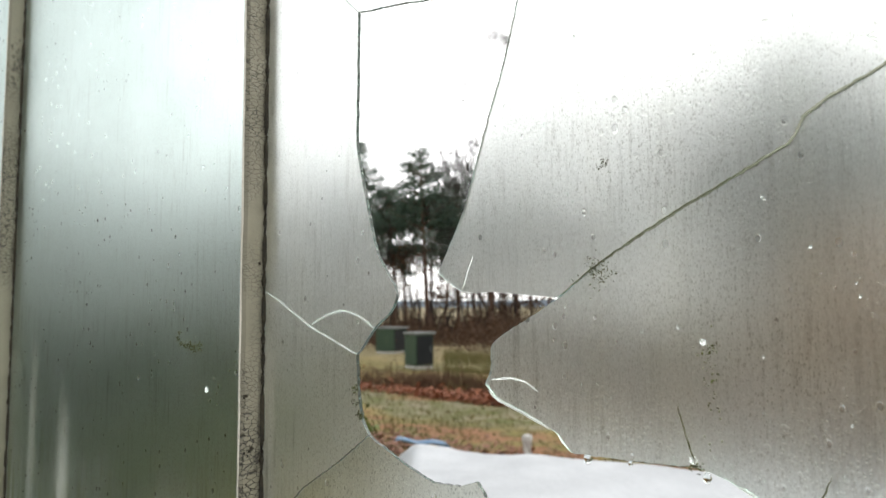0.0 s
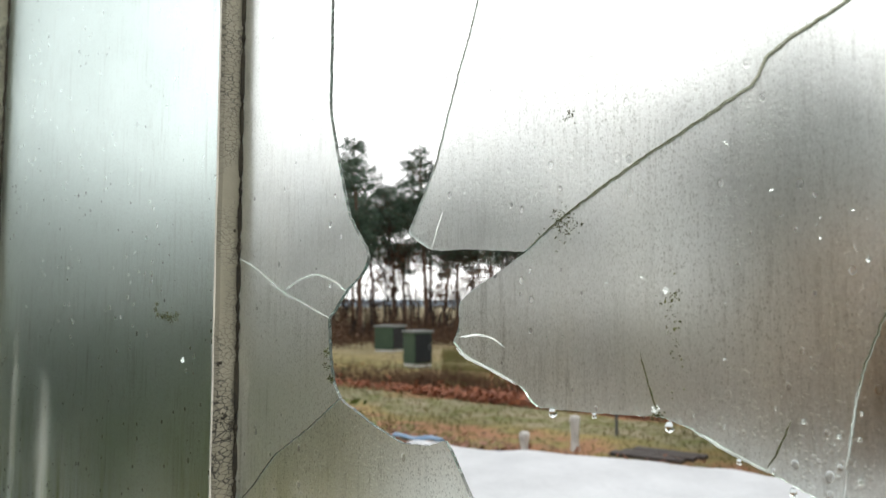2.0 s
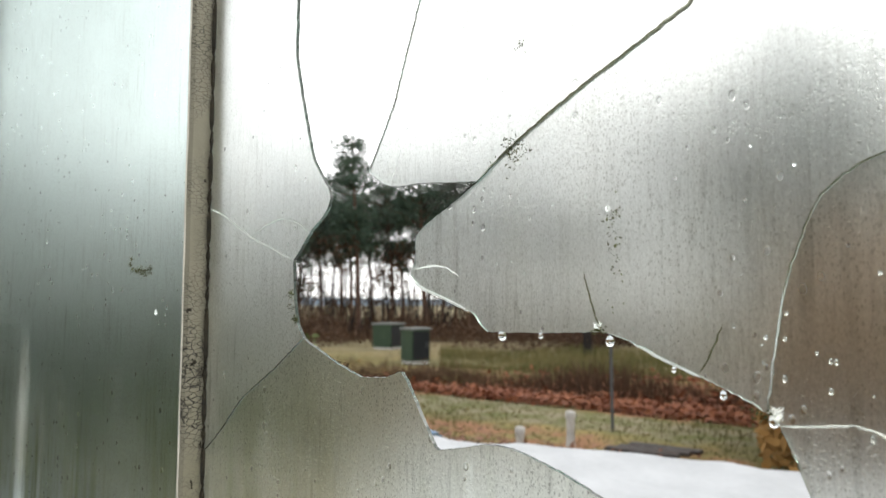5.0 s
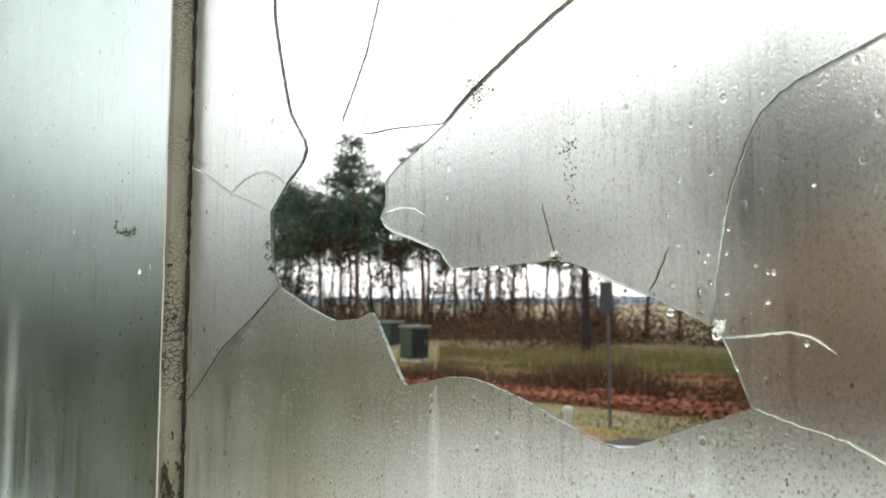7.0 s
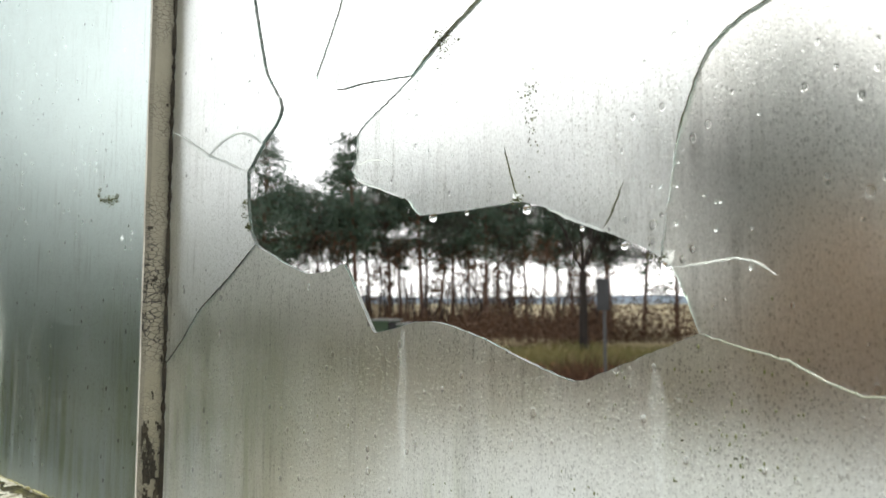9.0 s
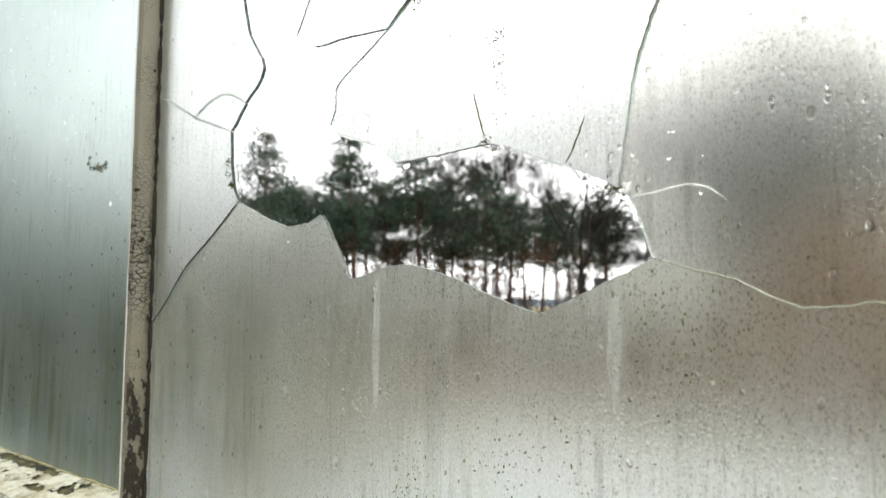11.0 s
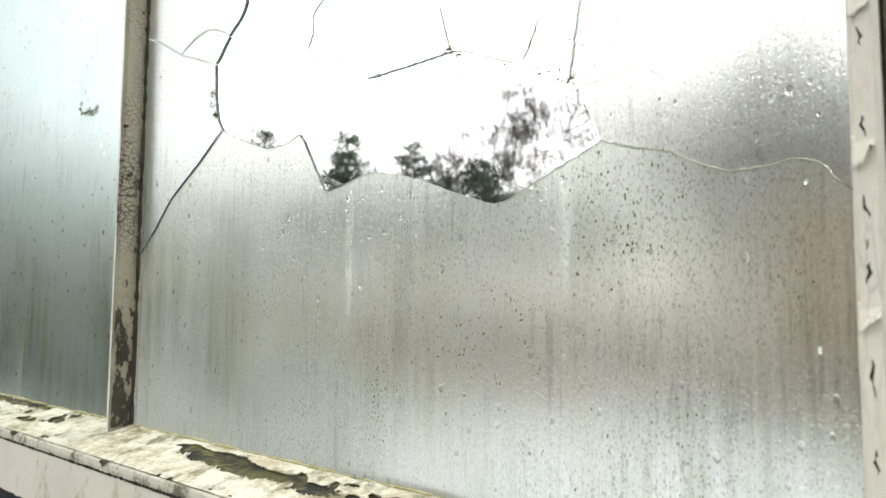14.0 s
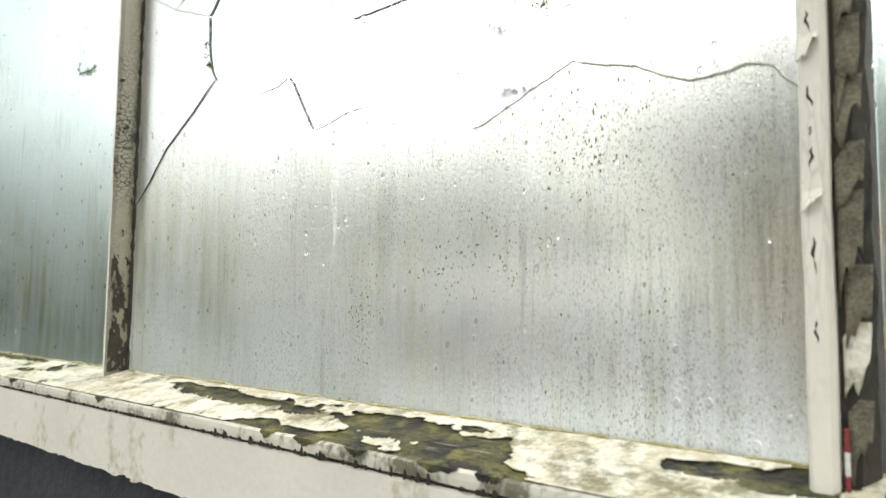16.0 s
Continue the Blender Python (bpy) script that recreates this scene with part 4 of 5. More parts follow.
chip(-0.2526, 1.3815, 0.0036, 3)
chip(0.2736, 1.3420, 0.0040, 4)
chip(0.1905, 1.3782, 0.0028, 5)


HOLE = loop(LEFT_EDGE, CHIP_EDGE, C_EDGE, D_TOP, E_EDGE, F_EDGE, G_EDGE, (None, HOLE_TOP))


def in_hole(x, z):
    """True where the pane is broken out."""
    odd = False
    for (ax, az), (bx, bz) in zip(HOLE, HOLE[1:] + HOLE[:1]):
        if (az > z) != (bz > z) and x < ax + (z - az) * (bx - ax) / (bz - az):
            odd = not odd
    return odd


def algae_spots():
    """Small green and brown spots of algae, denser in patches, slightly drawn out by running water."""
    rng = random.Random(53)
    bm = bmesh.new()
    patches = ((0.225, 1.205, 0.030, 0.018, 60), (0.14, 1.185, 0.007, 0.022, 60), (0.300, 1.272, 0.014, 0.020, 70), (0.325, 1.19, 0.030, 0.030, 26), (0.2015, 1.405, 0.003, 0.016, 16), (0.252, 1.278, 0.010, 0.012, 12), (0.10, 1.20, 0.12, 0.05, 40))
    for px, pz, sx, sz, n in patches:
        for _ in range(n):
            r = rng.uniform(0.00025, 0.00062)
            x, z = px + rng.gauss(0, sx), pz + rng.gauss(0, sz)
            if PANE_L + 0.01 < x < PANE_R - 0.01 and SILL_Z + 0.006 < z and (z < 1.275 or px > 0.19) and not in_hole(x, z):
                bmesh.ops.create_icosphere(bm, subdivisions=1, radius=1, matrix=pose(x, -0.0002, z) @ Matrix.Diagonal((r, r * 0.5, r * rng.uniform(1.0, 2.4), 1)))
    return tagged(part("algae_spots", bm, SPECK), "small green spots of algae on the wet glass", "algae", kind="stuff")


algae_spots()


def run_material():
    """A thin pale trail that lets most of the sight through."""
    n = Nodes("dried_run")
    clear = n.add("BsdfTransparent")
    white = n.add("BsdfTranslucent", Color=(0.86, 0.92, 0.93, 1))
    mix = n.add("MixShader")
    n.put(mix.inputs[0], n.math("MULTIPLY", n.ramp(n.noise(1.0, 3, 0.6, n.stretch(160, 160, 12)), (0.3, 0.2), (0.7, 1.0)), 0.15))
    n.t.links.new(clear.outputs[0], mix.inputs[1])
    n.t.links.new(white.outputs[0], mix.inputs[2])
    return n.done(mix.outputs[0])


RUN = run_material()
for x, z0, z1, w in ((0.1085, 1.304, 1.215, 0.0034), (0.2665, 1.290, 1.238, 0.0042)):
    bm = bmesh.new()
    left, right = [], []
    for i in range(25):
        u = i / 24
        half = w * (0.35 + 0.65 * math.sin(math.pi * min(1.0, u * 1.15)) ** 0.7) * (1 + 0.2 * noise.noise((x * 30, u * 6, 0.0))) * (1.0 if u < 0.98 else 0.3)
        mid = x + 0.0008 * noise.noise((x * 9, u * 3, 2.0))
        z = z0 + (z1 - z0) * u
        left.append(bm.verts.new((mid - half, -0.0006, z)))
        right.append(bm.verts.new((mid + half, -0.0006, z)))
    for i in range(24):
        bm.faces.new((left[i], right[i], right[i + 1], left[i + 1]))
    run = part("water_run", bm, RUN, window, "pale dried trail of running water")
    run.visible_shadow = False


def water_drops():
    """Drops clinging to the wet glass and hanging from the broken rims."""
    rng = random.Random(77)
    bm = bmesh.new()
    spots = []
    for _ in range(160):
        spots.append((rng.uniform(PANE_L + 0.01, PANE_R - 0.01), rng.uniform(SILL_Z + 0.02, 1.75), rng.uniform(0.0004, 0.0011)))
    for _ in range(24):
        spots.append((rng.uniform(0.20, 0.30), rng.uniform(1.352, 1.385), rng.uniform(0.0004, 0.0010)))
    for x, z, r in spots:
        if not in_hole(x, z) and not in_hole(x, z - 0.003):
            m = pose(x, -0.0001, z) @ Matrix.Diagonal((r, r * 0.6, r * rng.uniform(1.0, 2.2), 1))
            bmesh.ops.create_icosphere(bm, subdivisions=2, radius=1, matrix=m)
    for x, z, r in ((0.1310, 1.3711, 0.0024), (0.1562, 1.3718, 0.0013), (0.1966, 1.3701, 0.0022), (0.2513, 1.3480, 0.0016), (0.2721, 1.3385, 0.0022), (0.2290, 1.3581, 0.0012)):
        m = pose(x, 0.0012, z) @ Matrix.Diagonal((r, r, r * 1.35, 1))
        bmesh.ops.create_icosphere(bm, subdivisions=2, radius=1, matrix=m)
    for f in bm.faces:
        f.smooth = True
    ob = part("water_drops", bm, DROP)
    ob.visible_shadow = False
    return tagged(ob, "clear water drops clinging to the misted glass", "water drops", kind="stuff")


water_drops()


# ---- outside: the sheeted bed, posts, cabinets ----
def sheeting():
    """A white sheet drawn over a low bed beside the wall, with soft folds and a sagging far edge."""
    bm = bmesh.new()
    nx, ny = 120, 50
    rows = []
    for j in range(ny + 1):
        v = j / ny
        row = []
        for i in range(nx + 1):
            u = i / nx
            left = -0.70 - 3.0 * v
            x = left + (2.55 - left) * u
            y = 0.125 + (3.645 + 0.17 * (x + 3.7)) * v
            z = 0.41 + 0.04 * noise.noise((x * 0.9, y * 0.9, 0.0)) + 0.022 * noise.noise((x * 3 + y * 2, y * 1.2, 4.0)) + 0.014 * abs(noise.noise((x * 5 - y * 3, y * 4, 8.0))) - 0.02 * math.sin(x * 1.2) * v + 0.42 * (1 - v) ** 3
            edge = min(u * nx / 5, (1 - u) * nx / 5, (1 - v) * ny / 2.2, 1.0)
            z = z * max(0.0, edge) ** 0.4 + 0.01
            row.append(bm.verts.new((x, y, z)))
        rows.append(row)
    for a, b in zip(rows, rows[1:]):
        for i in range(nx):
            bm.faces.new((a[i], a[i + 1], b[i + 1], b[i])).smooth = True
    rim = [v.co.copy() for v in rows[ny - 1][4:nx - 4]]
    ob = new("sheeted_bed")
    sheet = part("sheet", bm, SHEET, ob)
    sheet.modifiers.new("thickness", "SOLIDIFY").thickness = 0.004
    bm = bmesh.new()
    tube(bm, [c + Vector((0, 0.01, -0.004)) for c in rim], [0.012 + 0.005 * noise.noise((i * 0.3, 2.0, 0.0)) for i in range(len(rim))], 6)
    for f in bm.faces:
        f.smooth = True
    part("hem", bm, SHEET, ob, "rolled hem along the sheet's far edge")
    return tagged(ob, "white plastic sheeting drawn over a low garden bed", "plastic sheet")


sheeting()
bm = bmesh.new()
rows = []
for i in range(15):
    u = i / 14
    rows.append([bm.verts.new((-3.62 + 0.42 * u, 3.74 + 0.10 * u + 0.03 * k, 0.400 + 0.010 * math.sin(9 * u + k) - 0.02 * abs(k - 1))) for k in range(4)])
for a, b in zip(rows, rows[1:]):
    for k in range(3):
        bm.faces.new((a[k], a[k + 1], b[k + 1], b[k])).smooth = True
tarp = tagged(part("blue_tarpaulin", bm, BLUE), "crumpled blue tarpaulin edge beside the white sheet", "tarpaulin")
tarp.modifiers.new("thickness", "SOLIDIFY").thickness = 0.006

for x, y, h, r in ((-3.50, 5.47, 0.20, 0.055), (-3.16, 5.86, 0.34, 0.055)):
    bm = bmesh.new()
    tube(bm, [(x, y, -0.05), (x, y, h - 0.05), (x + 0.005, y, h - 0.012), (x + 0.005, y, h)], [r, r * 0.95, r * 0.85, r * 0.45], 12)
    tagged(part("marker_post", bm, STONE), "short white marker post in the grass", "post", "white marker posts")

post = tagged(new("sign_post"), "grey steel post with a small dark sign seen from behind", "sign post")
post.location = (-3.17, 6.79, 0)
bm = bmesh.new()
tube(bm, [(0, 0, -0.1), (0, 0, 1.48)], [0.017, 0.017], 10)
part("pole", bm, STEEL, post)
bm = bmesh.new()
box(bm, -0.075, 0.075, -0.045, -0.023, 1.235, 1.59, 0.006)
sg = part("sign_plate", bm, SIGN, post, "dark grey sign plate")

for k in range(3):
    bm = bmesh.new()
    box(bm, -0.34, 0.34, -0.07, 0.07, 0, 0.05, 0.006)
    p = part("plank", bm, PLANK, at=pose(-2.45 + 0.05 * k, 5.92 + 0.15 * k, -0.012, 0, 0, 4 + 3 * (k % 2)))
    tagged(p, "dark wet plank lying in the grass", "plank", "planks in the grass")


def cabinet(x, y, w, d, h, turn):
    c = tagged(new("utility_cabinet"), "green metal utility cabinet with one side darkened as shade and pale lid", "utility cabinet", "utility cabinets")
    bm = bmesh.new()
    box(bm, -w / 2, w / 2, -d / 2, d / 2, 0.06, h - 0.05, 0.015)
    part("body", bm, CABINET, c)
    # added door plate; its near-black colour holds the shade of this side
    bm = bmesh.new()
    box(bm, -w / 2 + 0.03, w / 2 - 0.03, -d / 2 - 0.022, -d / 2 - 0.002, 0.10, h - 0.09, 0.006)
    door = part("door", bm, CABINET_SHADED, c, "door plate, near-black for the shaded side")
    bm = bmesh.new()
    box(bm, w / 2 - 0.12, w / 2 - 0.09, -d / 2 - 0.045, -d / 2 - 0.022, h * 0.45, h * 0.6, 0.005)
    part("handle", bm, STEEL, door)
    bm = bmesh.new()
    box(bm, -w / 2 - 0.03, w / 2 + 0.03, -d / 2 - 0.05, d / 2 + 0.03, h - 0.05, h, 0.012)
    part("lid", bm, LID, c)
    bm = bmesh.new()
    box(bm, -w / 2 + 0.02, w / 2 - 0.02, -d / 2 + 0.02, d / 2 - 0.02, -0.1, 0.06)
    part("plinth", bm, STONE, c)
    c.matrix_basis = pose(x, y, 0, 0, 0, turn)
    return c


cabinet(-10.83, 12.05, 0.50, 0.50, 0.84, 74)
cabinet(-15.1, 15.5, 0.70, 0.70, 0.81, 98)

# ---- trees ----
def pine(h, bare, spread, seed, limbs=64, per=112, blade=0.085, taper=False):
    """A pine: leaning trunk, rising limbs in the upper part, each with flat pads of needles and gaps between them."""
    rng = random.Random(seed)
    tree = new("pine_tree")
    sway = [rng.gauss(0, 0.10) for _ in range(4)]

    def axis(z):
        u = z / h
        return Vector((sway[0] * u * 3 + sway[1] * math.sin(u * 5), sway[2] * u * 3 + sway[3] * math.sin(u * 4), z))

    bm = bmesh.new()
    r0 = 0.012 * h + 0.03
    tube(bm, [axis(-0.3 + (h + 0.2) * k / 12) for k in range(13)], [r0 * (1 - 0.86 * k / 12) for k in range(13)], 8)
    pads = []
    for k in range(limbs):
        u = rng.random() ** 0.85
        z = h * (bare + (1 - bare) * u)
        if taper:
            wide = min(spread, 0.50 * (1 - u) ** 0.7 * h * (1 - bare)) + 0.24
        else:
            wide = spread * ((1 - u ** 3.0) ** 0.8 * 0.76 + 0.24) * (0.55 + 0.45 * min(1.0, u * 4))
        wide *= rng.uniform(0.30, 1.10) * (1.3 if rng.random() < 0.14 else 1.0)
        a = rng.uniform(0, 6.283)
        root = axis(z)
        tip = root + Vector((math.cos(a) * wide, math.sin(a) * wide, rng.uniform(-0.15, 0.75) * wide))
        tube(bm, [root - Vector((0, 0, 0.10 * wide)), root.lerp(tip, 0.55) + Vector((0, 0, 0.06 * wide)), tip], [0.034, 0.022, 0.008], 4)
        for q in ((0.45, 0.72, 0.98) if wide > 0.7 else (0.5, 1.0)):
            side = Vector((-math.sin(a), math.cos(a), 0)) * rng.gauss(0, 0.16) * wide
            pads.append((root.lerp(tip, q) + side, 0.08 + 0.17 * wide * rng.uniform(0.5, 1.3)))
    for k in range(16):
        z = h * rng.uniform(bare * 0.4, bare)
        a, l = rng.uniform(0, 6.28), rng.uniform(0.4, 1.3)
        tube(bm, [axis(z), axis(z) + Vector((math.cos(a) * l, math.sin(a) * l, rng.uniform(-0.3, 0.2)))], [0.02, 0.006], 4)
    part("trunk", bm, BARK, tree)
    pads.append((axis(h), 0.10))
    heft = list(itertools.accumulate(size ** 1.8 for _, size in pads))

    def spot(r):
        c, size = r.choices(pads, cum_weights=heft)[0]
        return (c.x + r.gauss(0, size), c.y + r.gauss(0, size), c.z + r.gauss(0, size * 0.62))

    crown = new("crown", blades("crown", limbs * per, spot, blade, NEEDLE, seed + 1))
    crown.parent = tree
    return tagged(tree, "tall pine with bare reddish trunk and dark green crown", "pine tree", "pines at the wood's edge")


def polar(px_angle, dist):
    """A spot at an angle (degrees to the left of straight ahead of the window) and distance from the hole."""
    return 0.3 - dist * math.sin(radians(px_angle)), -0.3 + dist * math.cos(radians(px_angle))


kinds = [pine(9.4, 0.42, 1.25, 11), pine(9.0, 0.45, 1.6, 12), pine(8.6, 0.46, 2.1, 13, 72), pine(9.6, 0.2, 1.7, 14, 105, 120, 0.085, True), pine(8.0, 0.42, 2.0, 15), pine(8.3, 0.48, 2.3, 16, 80), pine(9.2, 0.25, 1.6, 17, 46, 46, 0.085, True)]
PLACED = [  # kind, angle to the left, distance, slope to the top, turn
    (3, 53.8, 29.0, 0.243, 0), (0, 46.7, 30.0, 0.253, 40), (1, 41.2, 31.0, 0.234, 0), (4, 36.1, 31.0, 0.208, 70),
    (2, 49.7, 33.0, 0.165, 10), (5, 44.0, 33.0, 0.175, 30), (5, 38.8, 34.0, 0.180, 100), (2, 34.0, 33.0, 0.165, 150),
    (4, 51.5, 36.0, 0.155, 200), (1, 31.5, 34.0, 0.162, 250), (5, 29.0, 35.0, 0.150, 300), (5, 45.6, 37.0, 0.16, 20),
    (3, 58.0, 31.0, 0.17, 60), (2, 61.5, 30.0, 0.15, 95), (3, 65.5, 28.0, 0.17, 140), (4, 69.5, 27.0, 0.15, 15),
    (1, 56.0, 36.0, 0.15, 130), (5, 41.0, 38.0, 0.165, 310), (5, 35.0, 38.0, 0.155, 210), (2, 73.5, 25.0, 0.18, 35), (3, 77.0, 24.0, 0.2, 85),
    (5, 26.5, 36.0, 0.135, 120), (5, 48.0, 39.0, 0.17, 180), (5, 52.8, 33.5, 0.17, 220), (1, 37.4, 40.0, 0.15, 260), (4, 32.7, 40.0, 0.15, 330),
    (3, 13.5, 20.0, 0.42, 25), (3, 9.3, 21.0, 0.32, 170), (3, 17.0, 24.0, 0.21, 240), (3, 5.0, 22.0, 0.34, 200), (3, 15.6, 21.5, 0.37, 75), (6, 11.2, 23.0, 0.33, 300),
    (2, 26.3, 27.0, 0.165, 45), (6, 23.6, 28.0, 0.165, 160), (6, 21.0, 27.0, 0.175, 290), (6, 18.6, 28.0, 0.185, 110), (6, 15.8, 27.0, 0.20, 20),
    (0, 43.0, 41.0, 0.16, 15), (1, 30.2, 41.0, 0.14, 75), (0, 55.0, 40.0, 0.15, 190), (0, 39.9, 42.0, 0.155, 280), (1, 47.3, 43.0, 0.16, 55),
]
HEIGHT = (9.4, 9.0, 8.6, 9.6, 8.0, 8.3, 9.2)
used = set()
for kind, ang, dist, slope, turn in PLACED:
    x, y = polar(ang, dist)
    scale = (slope * dist + 1.15) / HEIGHT[kind]
    base = kinds[kind]
    m = pose(x, y, 0, 0, 0, turn) @ Matrix.Scale(scale, 4)
    if kind not in used:
        base.matrix_basis = m
        used.add(kind)
    else:
        c = copy_thing(base, pose(x, y, 0, 2.2 * math.sin(turn * 1.7), 2.2 * math.cos(turn * 2.3), turn))
        c.scale = (scale, scale, scale)


def bare_tree(name, h, fork, seed, r0, label, crown=0, levels=4, wide=0.55):
    """A broadleaved tree in winter: trunk, forking limbs and fine twigs; crown adds clumps of dark foliage."""
    rng = random.Random(seed)
    tree = tagged(new(name), label, "tree")
    bm = bmesh.new()
    tips = []

    def grow(p, way, length, r, level):
        mid = p + way * length * 0.5 + Vector((rng.gauss(0, 0.05), rng.gauss(0, 0.05), 0)) * length
        end = p + way * length + Vector((rng.gauss(0, 0.06), rng.gauss(0, 0.06), 0)) * length
        tube(bm, [p, mid, end], [r, r * 0.85, r * 0.68], 6 if level < 2 else 3)
        tips.append((end, level))
        if level >= levels:
            return
        for _ in range(3 if level else 4):
            d = (way * 0.9 + Vector((rng.gauss(0, wide), rng.gauss(0, wide), rng.gauss(0.06, wide * 0.55)))).normalized()
            grow(p.lerp(end, rng.uniform(0.45, 1.0)), d, length * rng.uniform(0.6, 0.85), max(0.007, r * 0.58), level + 1)

    tube(bm, [(0, 0, -0.3), (0.02, 0, fork * 0.5), (0, 0.02, fork)], [r0 * 1.25, r0, r0 * 0.85], 9)
    for k in range(4):
        a = k * 1.7 + rng.uniform(-0.3, 0.3)
        grow(Vector((0, 0.02, fork - 0.05)), Vector((math.cos(a) * 0.55, math.sin(a) * 0.55, 1)).normalized(), (h - fork) * 0.36, r0 * 0.34, 1)
    part("trunk", bm, DARK_BARK, tree)
    if not crown:
        fine = [t for t, level in tips if level >= levels - 2]
        twigs = new("twig_haze", stems("twig_haze", 9000, lambda r: fine[r.randrange(len(fine))] + Vector((r.gauss(0, 0.15), r.gauss(0, 0.15), -0.2)), 0.55, 0.006, DARK_BARK, seed + 3))
        twigs.parent = tree
    if crown:
        ends = [t for t, level in tips if level >= 2]

        def spot(r):
            c = ends[r.randrange(len(ends))]
            return (c.x + r.gauss(0, 0.3), c.y + r.gauss(0, 0.3), c.z + r.gauss(0, 0.2))

        leaf = new("crown", blades("crown", crown, spot, 0.13, NEEDLE, seed + 5))
        leaf.parent = tree
    return tree


oak = bare_tree("bare_tree", 9.0, 2.15, 5, 0.115, "dark bare winter tree with fine twigs", 0, 7, 0.6)
oak.location = (-8.65, 16.45, 0)
far_oak = bare_tree("bare_tree", 10.5, 2.6, 8, 0.17, "tall dark bare tree at the field's edge", 2600, 5, 0.5)
far_oak.location = (*polar(13.0, 23.0), 0)
side_oak = bare_tree("bare_tree", 8.0, 2.2, 9, 0.15, "dark bare tree with brown leaves", 1500, 5, 0.5)
side_oak.location = (*polar(7.0, 22.0), 0)


# ---- undergrowth, leaves, grass ----
def wood_band(r):
    ang = r.uniform(26, 85)
    d = r.uniform(26, 38) - (4 if ang > 62 else 0)
    x, y = polar(ang, d)
    return (x, y, 0)


tagged(new("undergrowth", stems("undergrowth", 15000, wood_band, 1.15, 0.014, BRUSH, 31)), "brown leafless thicket between the pine trunks", "undergrowth", kind="stuff")


SHRUBS = []
shrub_rng = random.Random(91)
for _ in range(46):
    a = shrub_rng.uniform(10, 80)
    SHRUBS.append((a, shrub_rng.uniform(22, 27) - (3 if a > 60 else 0), shrub_rng.uniform(0.25, 0.75), shrub_rng.uniform(0.4, 1.1)))
SHRUBS += [(31.5, 20.5, 0.45, 1.0), (33.5, 21.0, 0.5, 0.9), (29.0, 22.0, 0.4, 0.8)]


SHRUBS += [(18 + 0.8 * k, 24 + (k * 7) % 5, 0.60 + 0.2 * (k % 3), 0.9) for k in range(16)]


def shrub_spots(r):
    a, d, h, w = SHRUBS[r.randrange(len(SHRUBS))]
    x, y = polar(a, d)
    return (x + r.gauss(0, w), y + r.gauss(0, w * 0.6), abs(r.gauss(0.0, h)))


tagged(new("shrubs", blades("shrubs", 34000, shrub_spots, 0.055, BRUSH, 32)), "low brown winter shrubs at the edge of the wood", "shrubs", kind="stuff")


def ditch(r):
    x = r.uniform(-16, 3)
    if x < -6.5 and r.random() < min(0.8, 0.35 * (-6.5 - x)):
        x = r.uniform(-6.5, 3)
    y = 8.0 + abs(r.gauss(0, 0.65 + 0.22 * max(0.0, x + 8)))
    return (x, y, ground_height(x, y) + abs(r.gauss(0.02, 0.05)))


tagged(new("fallen_leaves", blades("fallen_leaves", 16000, ditch, 0.06, LEAF, 33, 0.6)), "red-brown fallen leaves along the ditch", "leaves", kind="stuff")


def near_leaves(r):
    x = r.uniform(-6.5, 1)
    y = 5.15 + r.gauss(0, 0.35) + 0.05 * x
    return (x, y, ground_height(x, y) + abs(r.gauss(0.01, 0.02)))


tagged(new("leaf_litter", blades("leaf_litter", 5500, near_leaves, 0.045, PALE_LEAF, 34, 0.7)), "pale red fallen leaves in the near grass", "leaves", kind="stuff")


def bank(r):
    x = r.uniform(-14, 2)
    y = 10.2 + 0.1 * x + r.gauss(0, 0.3)
    return (x, y, ground_height(x, y))


tagged(new("ditch_scrub", stems("ditch_scrub", 7000, bank, 0.34, 0.006, BRUSH, 35)), "dark brown dead stalks along the ditch bank", "dead stalks", kind="stuff")


def meadow(r):
    d = 4.8 + 19 * r.random() ** 1.4
    x, y = polar(r.uniform(12, 75), d)
    return (x, y, ground_height(x, y))


tagged(new("grass", stems("grass", 26000, meadow, 0.05, 0.006, GRASS, 36)), "short yellow-green winter grass", "grass", kind="stuff")


def tussocks(r):
    x, y = polar(r.uniform(14, 40), 12.0 + 8.0 * r.random())
    return (x, y, ground_height(x, y))


tagged(new("tall_grass", stems("tall_grass", 15000, tussocks, 0.20, 0.007, GRASS, 44)), "straw-yellow tussocks of winter grass behind the ditch", "grass", kind="stuff")


def olive_spots(r):
    x, y = polar(r.uniform(50.0, 58), r.uniform(7.0, 11.5))
    return (x, y, abs(r.gauss(0.1, 0.28)) * max(0.2, 0.8 + noise.noise((x * 0.9, y * 0.9, 3.0))))


tagged(new("olive_shrubs", blades("olive_shrubs", 15000, olive_spots, 0.07, GREEN_LEAF, 45)), "low olive-green shrubs in the winter meadow", "shrubs", kind="stuff")


def left_green(r):
    k = r.randrange(11)
    x, y = polar(53 + 3.3 * k, (7.6, 6.6, 6.0, 5.6, 5.5, 5.2, 5.0, 4.6, 4.8, 4.2, 4.0)[k])
    return (x + r.gauss(0, 0.40), max(y + r.gauss(0, 0.40), r.uniform(0.25, 0.7)), abs(r.gauss(0.12, 0.20)))


tagged(new("green_shrubs", blades("green_shrubs", 11000, left_green, 0.07, GREEN_LEAF, 37)), "low green leafy shrubs beside the wall", "shrubs", kind="stuff")


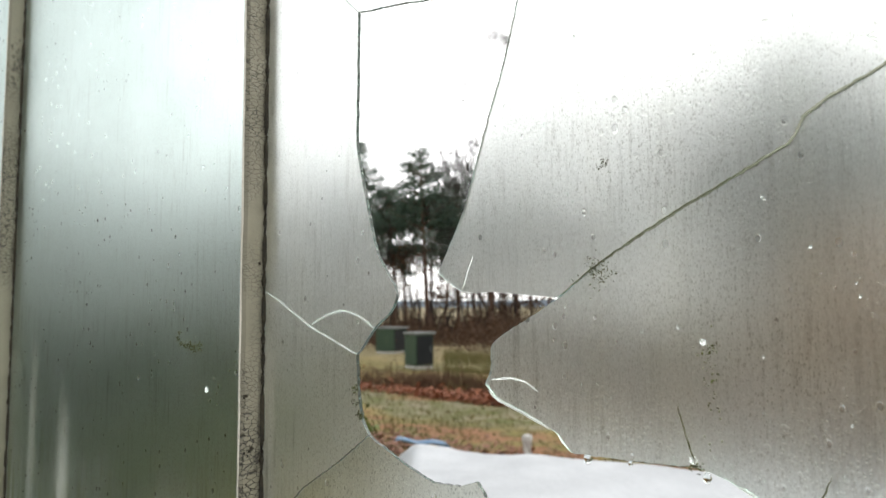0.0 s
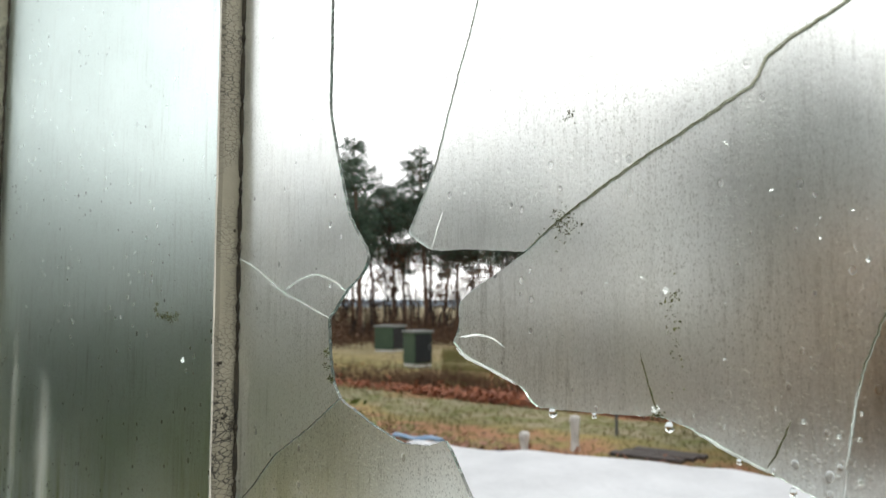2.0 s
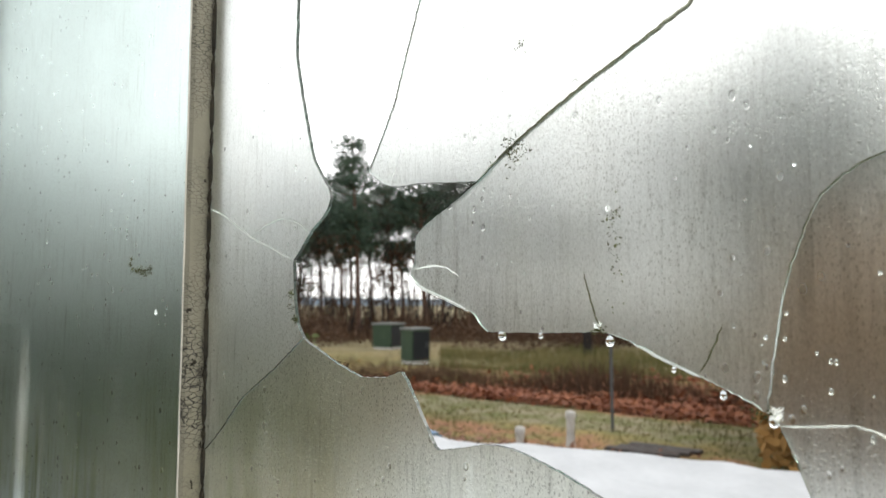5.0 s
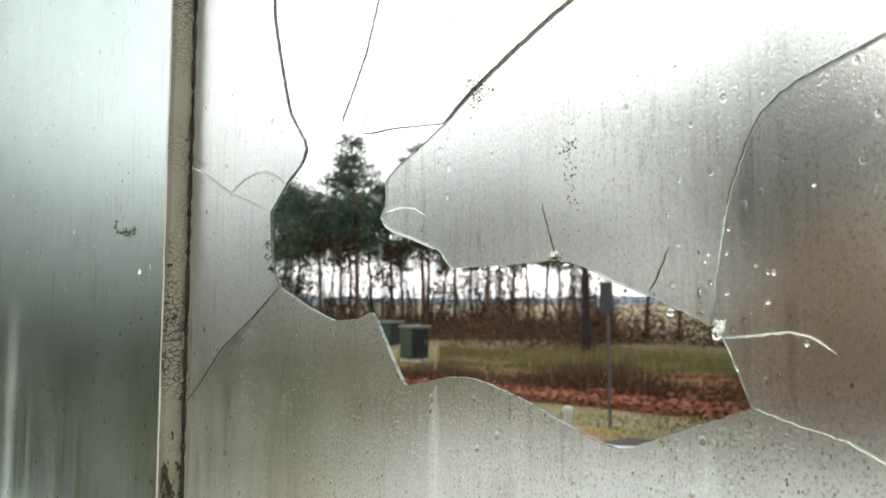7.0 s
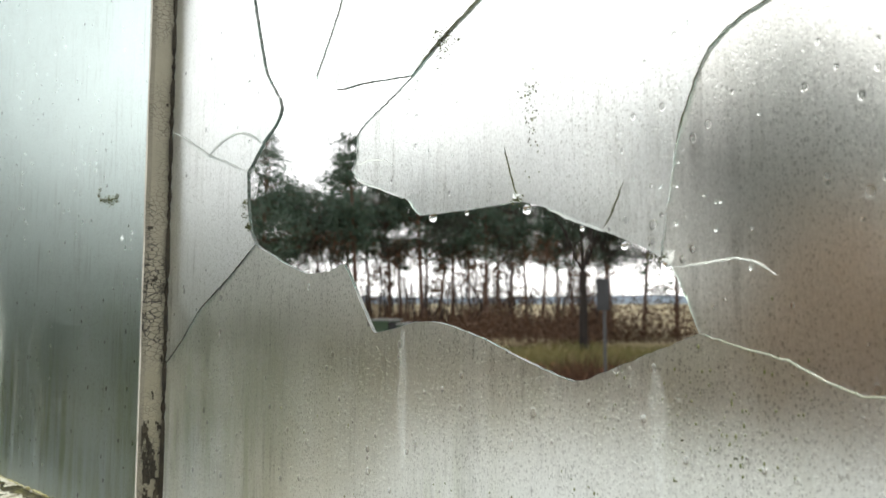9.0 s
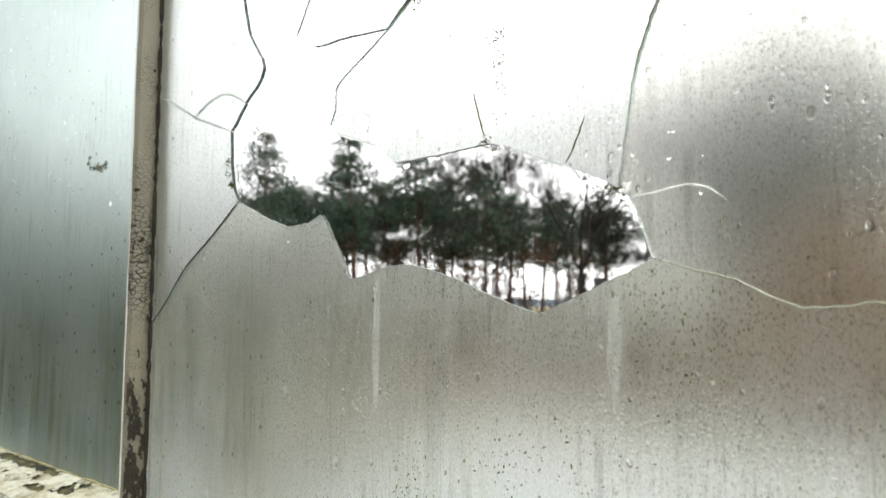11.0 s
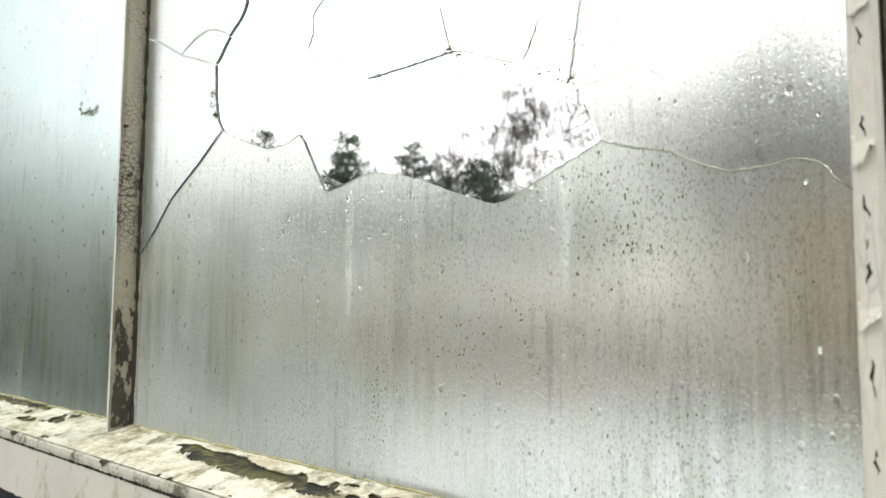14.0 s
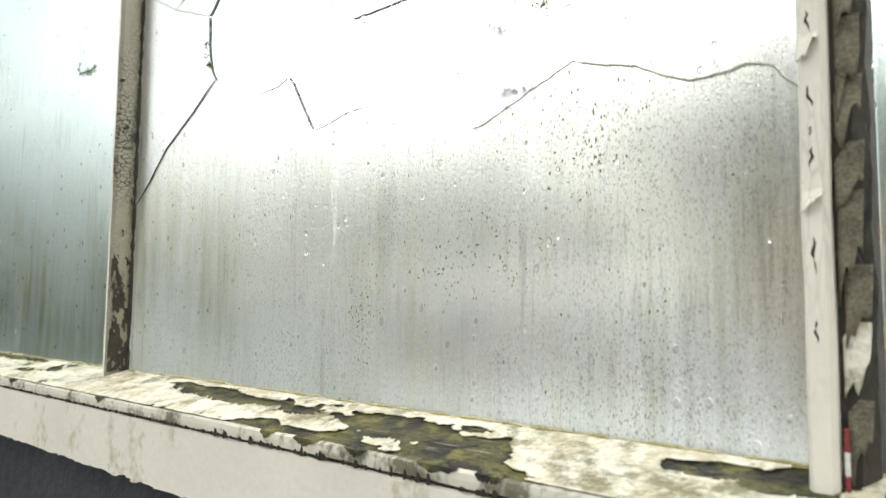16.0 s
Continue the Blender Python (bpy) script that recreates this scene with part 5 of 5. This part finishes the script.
def hedge_spots(r):
    x, y = polar(r.uniform(57, 88), r.uniform(7.5, 9.5))
    return (x, y, 1.55 * r.random() ** 0.8)


tagged(new("evergreen_hedge", blades("evergreen_hedge", 16000, hedge_spots, 0.09, HEDGE, 38)), "dark evergreen hedge beyond the greened pane", "hedge", kind="stuff")


def right_bank(r):
    x, y = polar(r.uniform(-14, 15.3), r.uniform(6.5, 13))
    return (x, y, 1.75 * r.random() * max(0.3, 0.8 + noise.noise((x * 0.6, y * 0.6, 6.0))))


tagged(new("leaf_bank", blades("leaf_bank", 42000, right_bank, 0.085, BRACKEN, 39)), "rust-brown hedge of dead leaves and bracken", "bracken", kind="stuff")

SAPLINGS = []
sap_rng = random.Random(17)
for _ in range(90):
    x, y = polar(sap_rng.uniform(27, 60), sap_rng.uniform(28, 38))
    SAPLINGS.append((x, y, sap_rng.uniform(1.2, 4.2), sap_rng.uniform(0.2, 0.5)))


def sapling_spots(r):
    x, y, z, w = SAPLINGS[r.randrange(len(SAPLINGS))]
    return (x + r.gauss(0, w), y + r.gauss(0, w), z + r.gauss(0, w * 0.7))


tagged(new("saplings", blades("saplings", 7500, sapling_spots, 0.10, BRUSH, 40)), "thin brown and green young growth between the trunks", "young trees", kind="stuff")


def thin_stems(r):
    x, y = polar(r.uniform(26, 62), r.uniform(28, 40))
    return (x, y, 0)


tagged(new("young_stems", stems("young_stems", 520, thin_stems, 4.8, 0.026, DARK_BARK, 41)), "thin bare stems of young trees in the wood", "young trees", kind="stuff")

# the far ridge
bm = bmesh.new()
rows = []
for i in range(121):
    a = radians(-100 + 200 * i / 120)
    rows.append([bm.verts.new((700 * math.sin(a) * k, 700 * math.cos(a) * k, z)) for k, z in ((1.0, -4), (1.02, 7 + 3 * noise.noise((i * 0.12, 0, 0))), (1.1, 8 + 3 * noise.noise((i * 0.12, 4, 0))), (1.25, -4))])
for a, b in zip(rows, rows[1:]):
    for k in range(3):
        bm.faces.new((a[k], a[k + 1], b[k + 1], b[k])).smooth = True
tagged(part("backdrop", bm, HILL), "blue-grey wooded ridge far off", "hills", kind="structure")
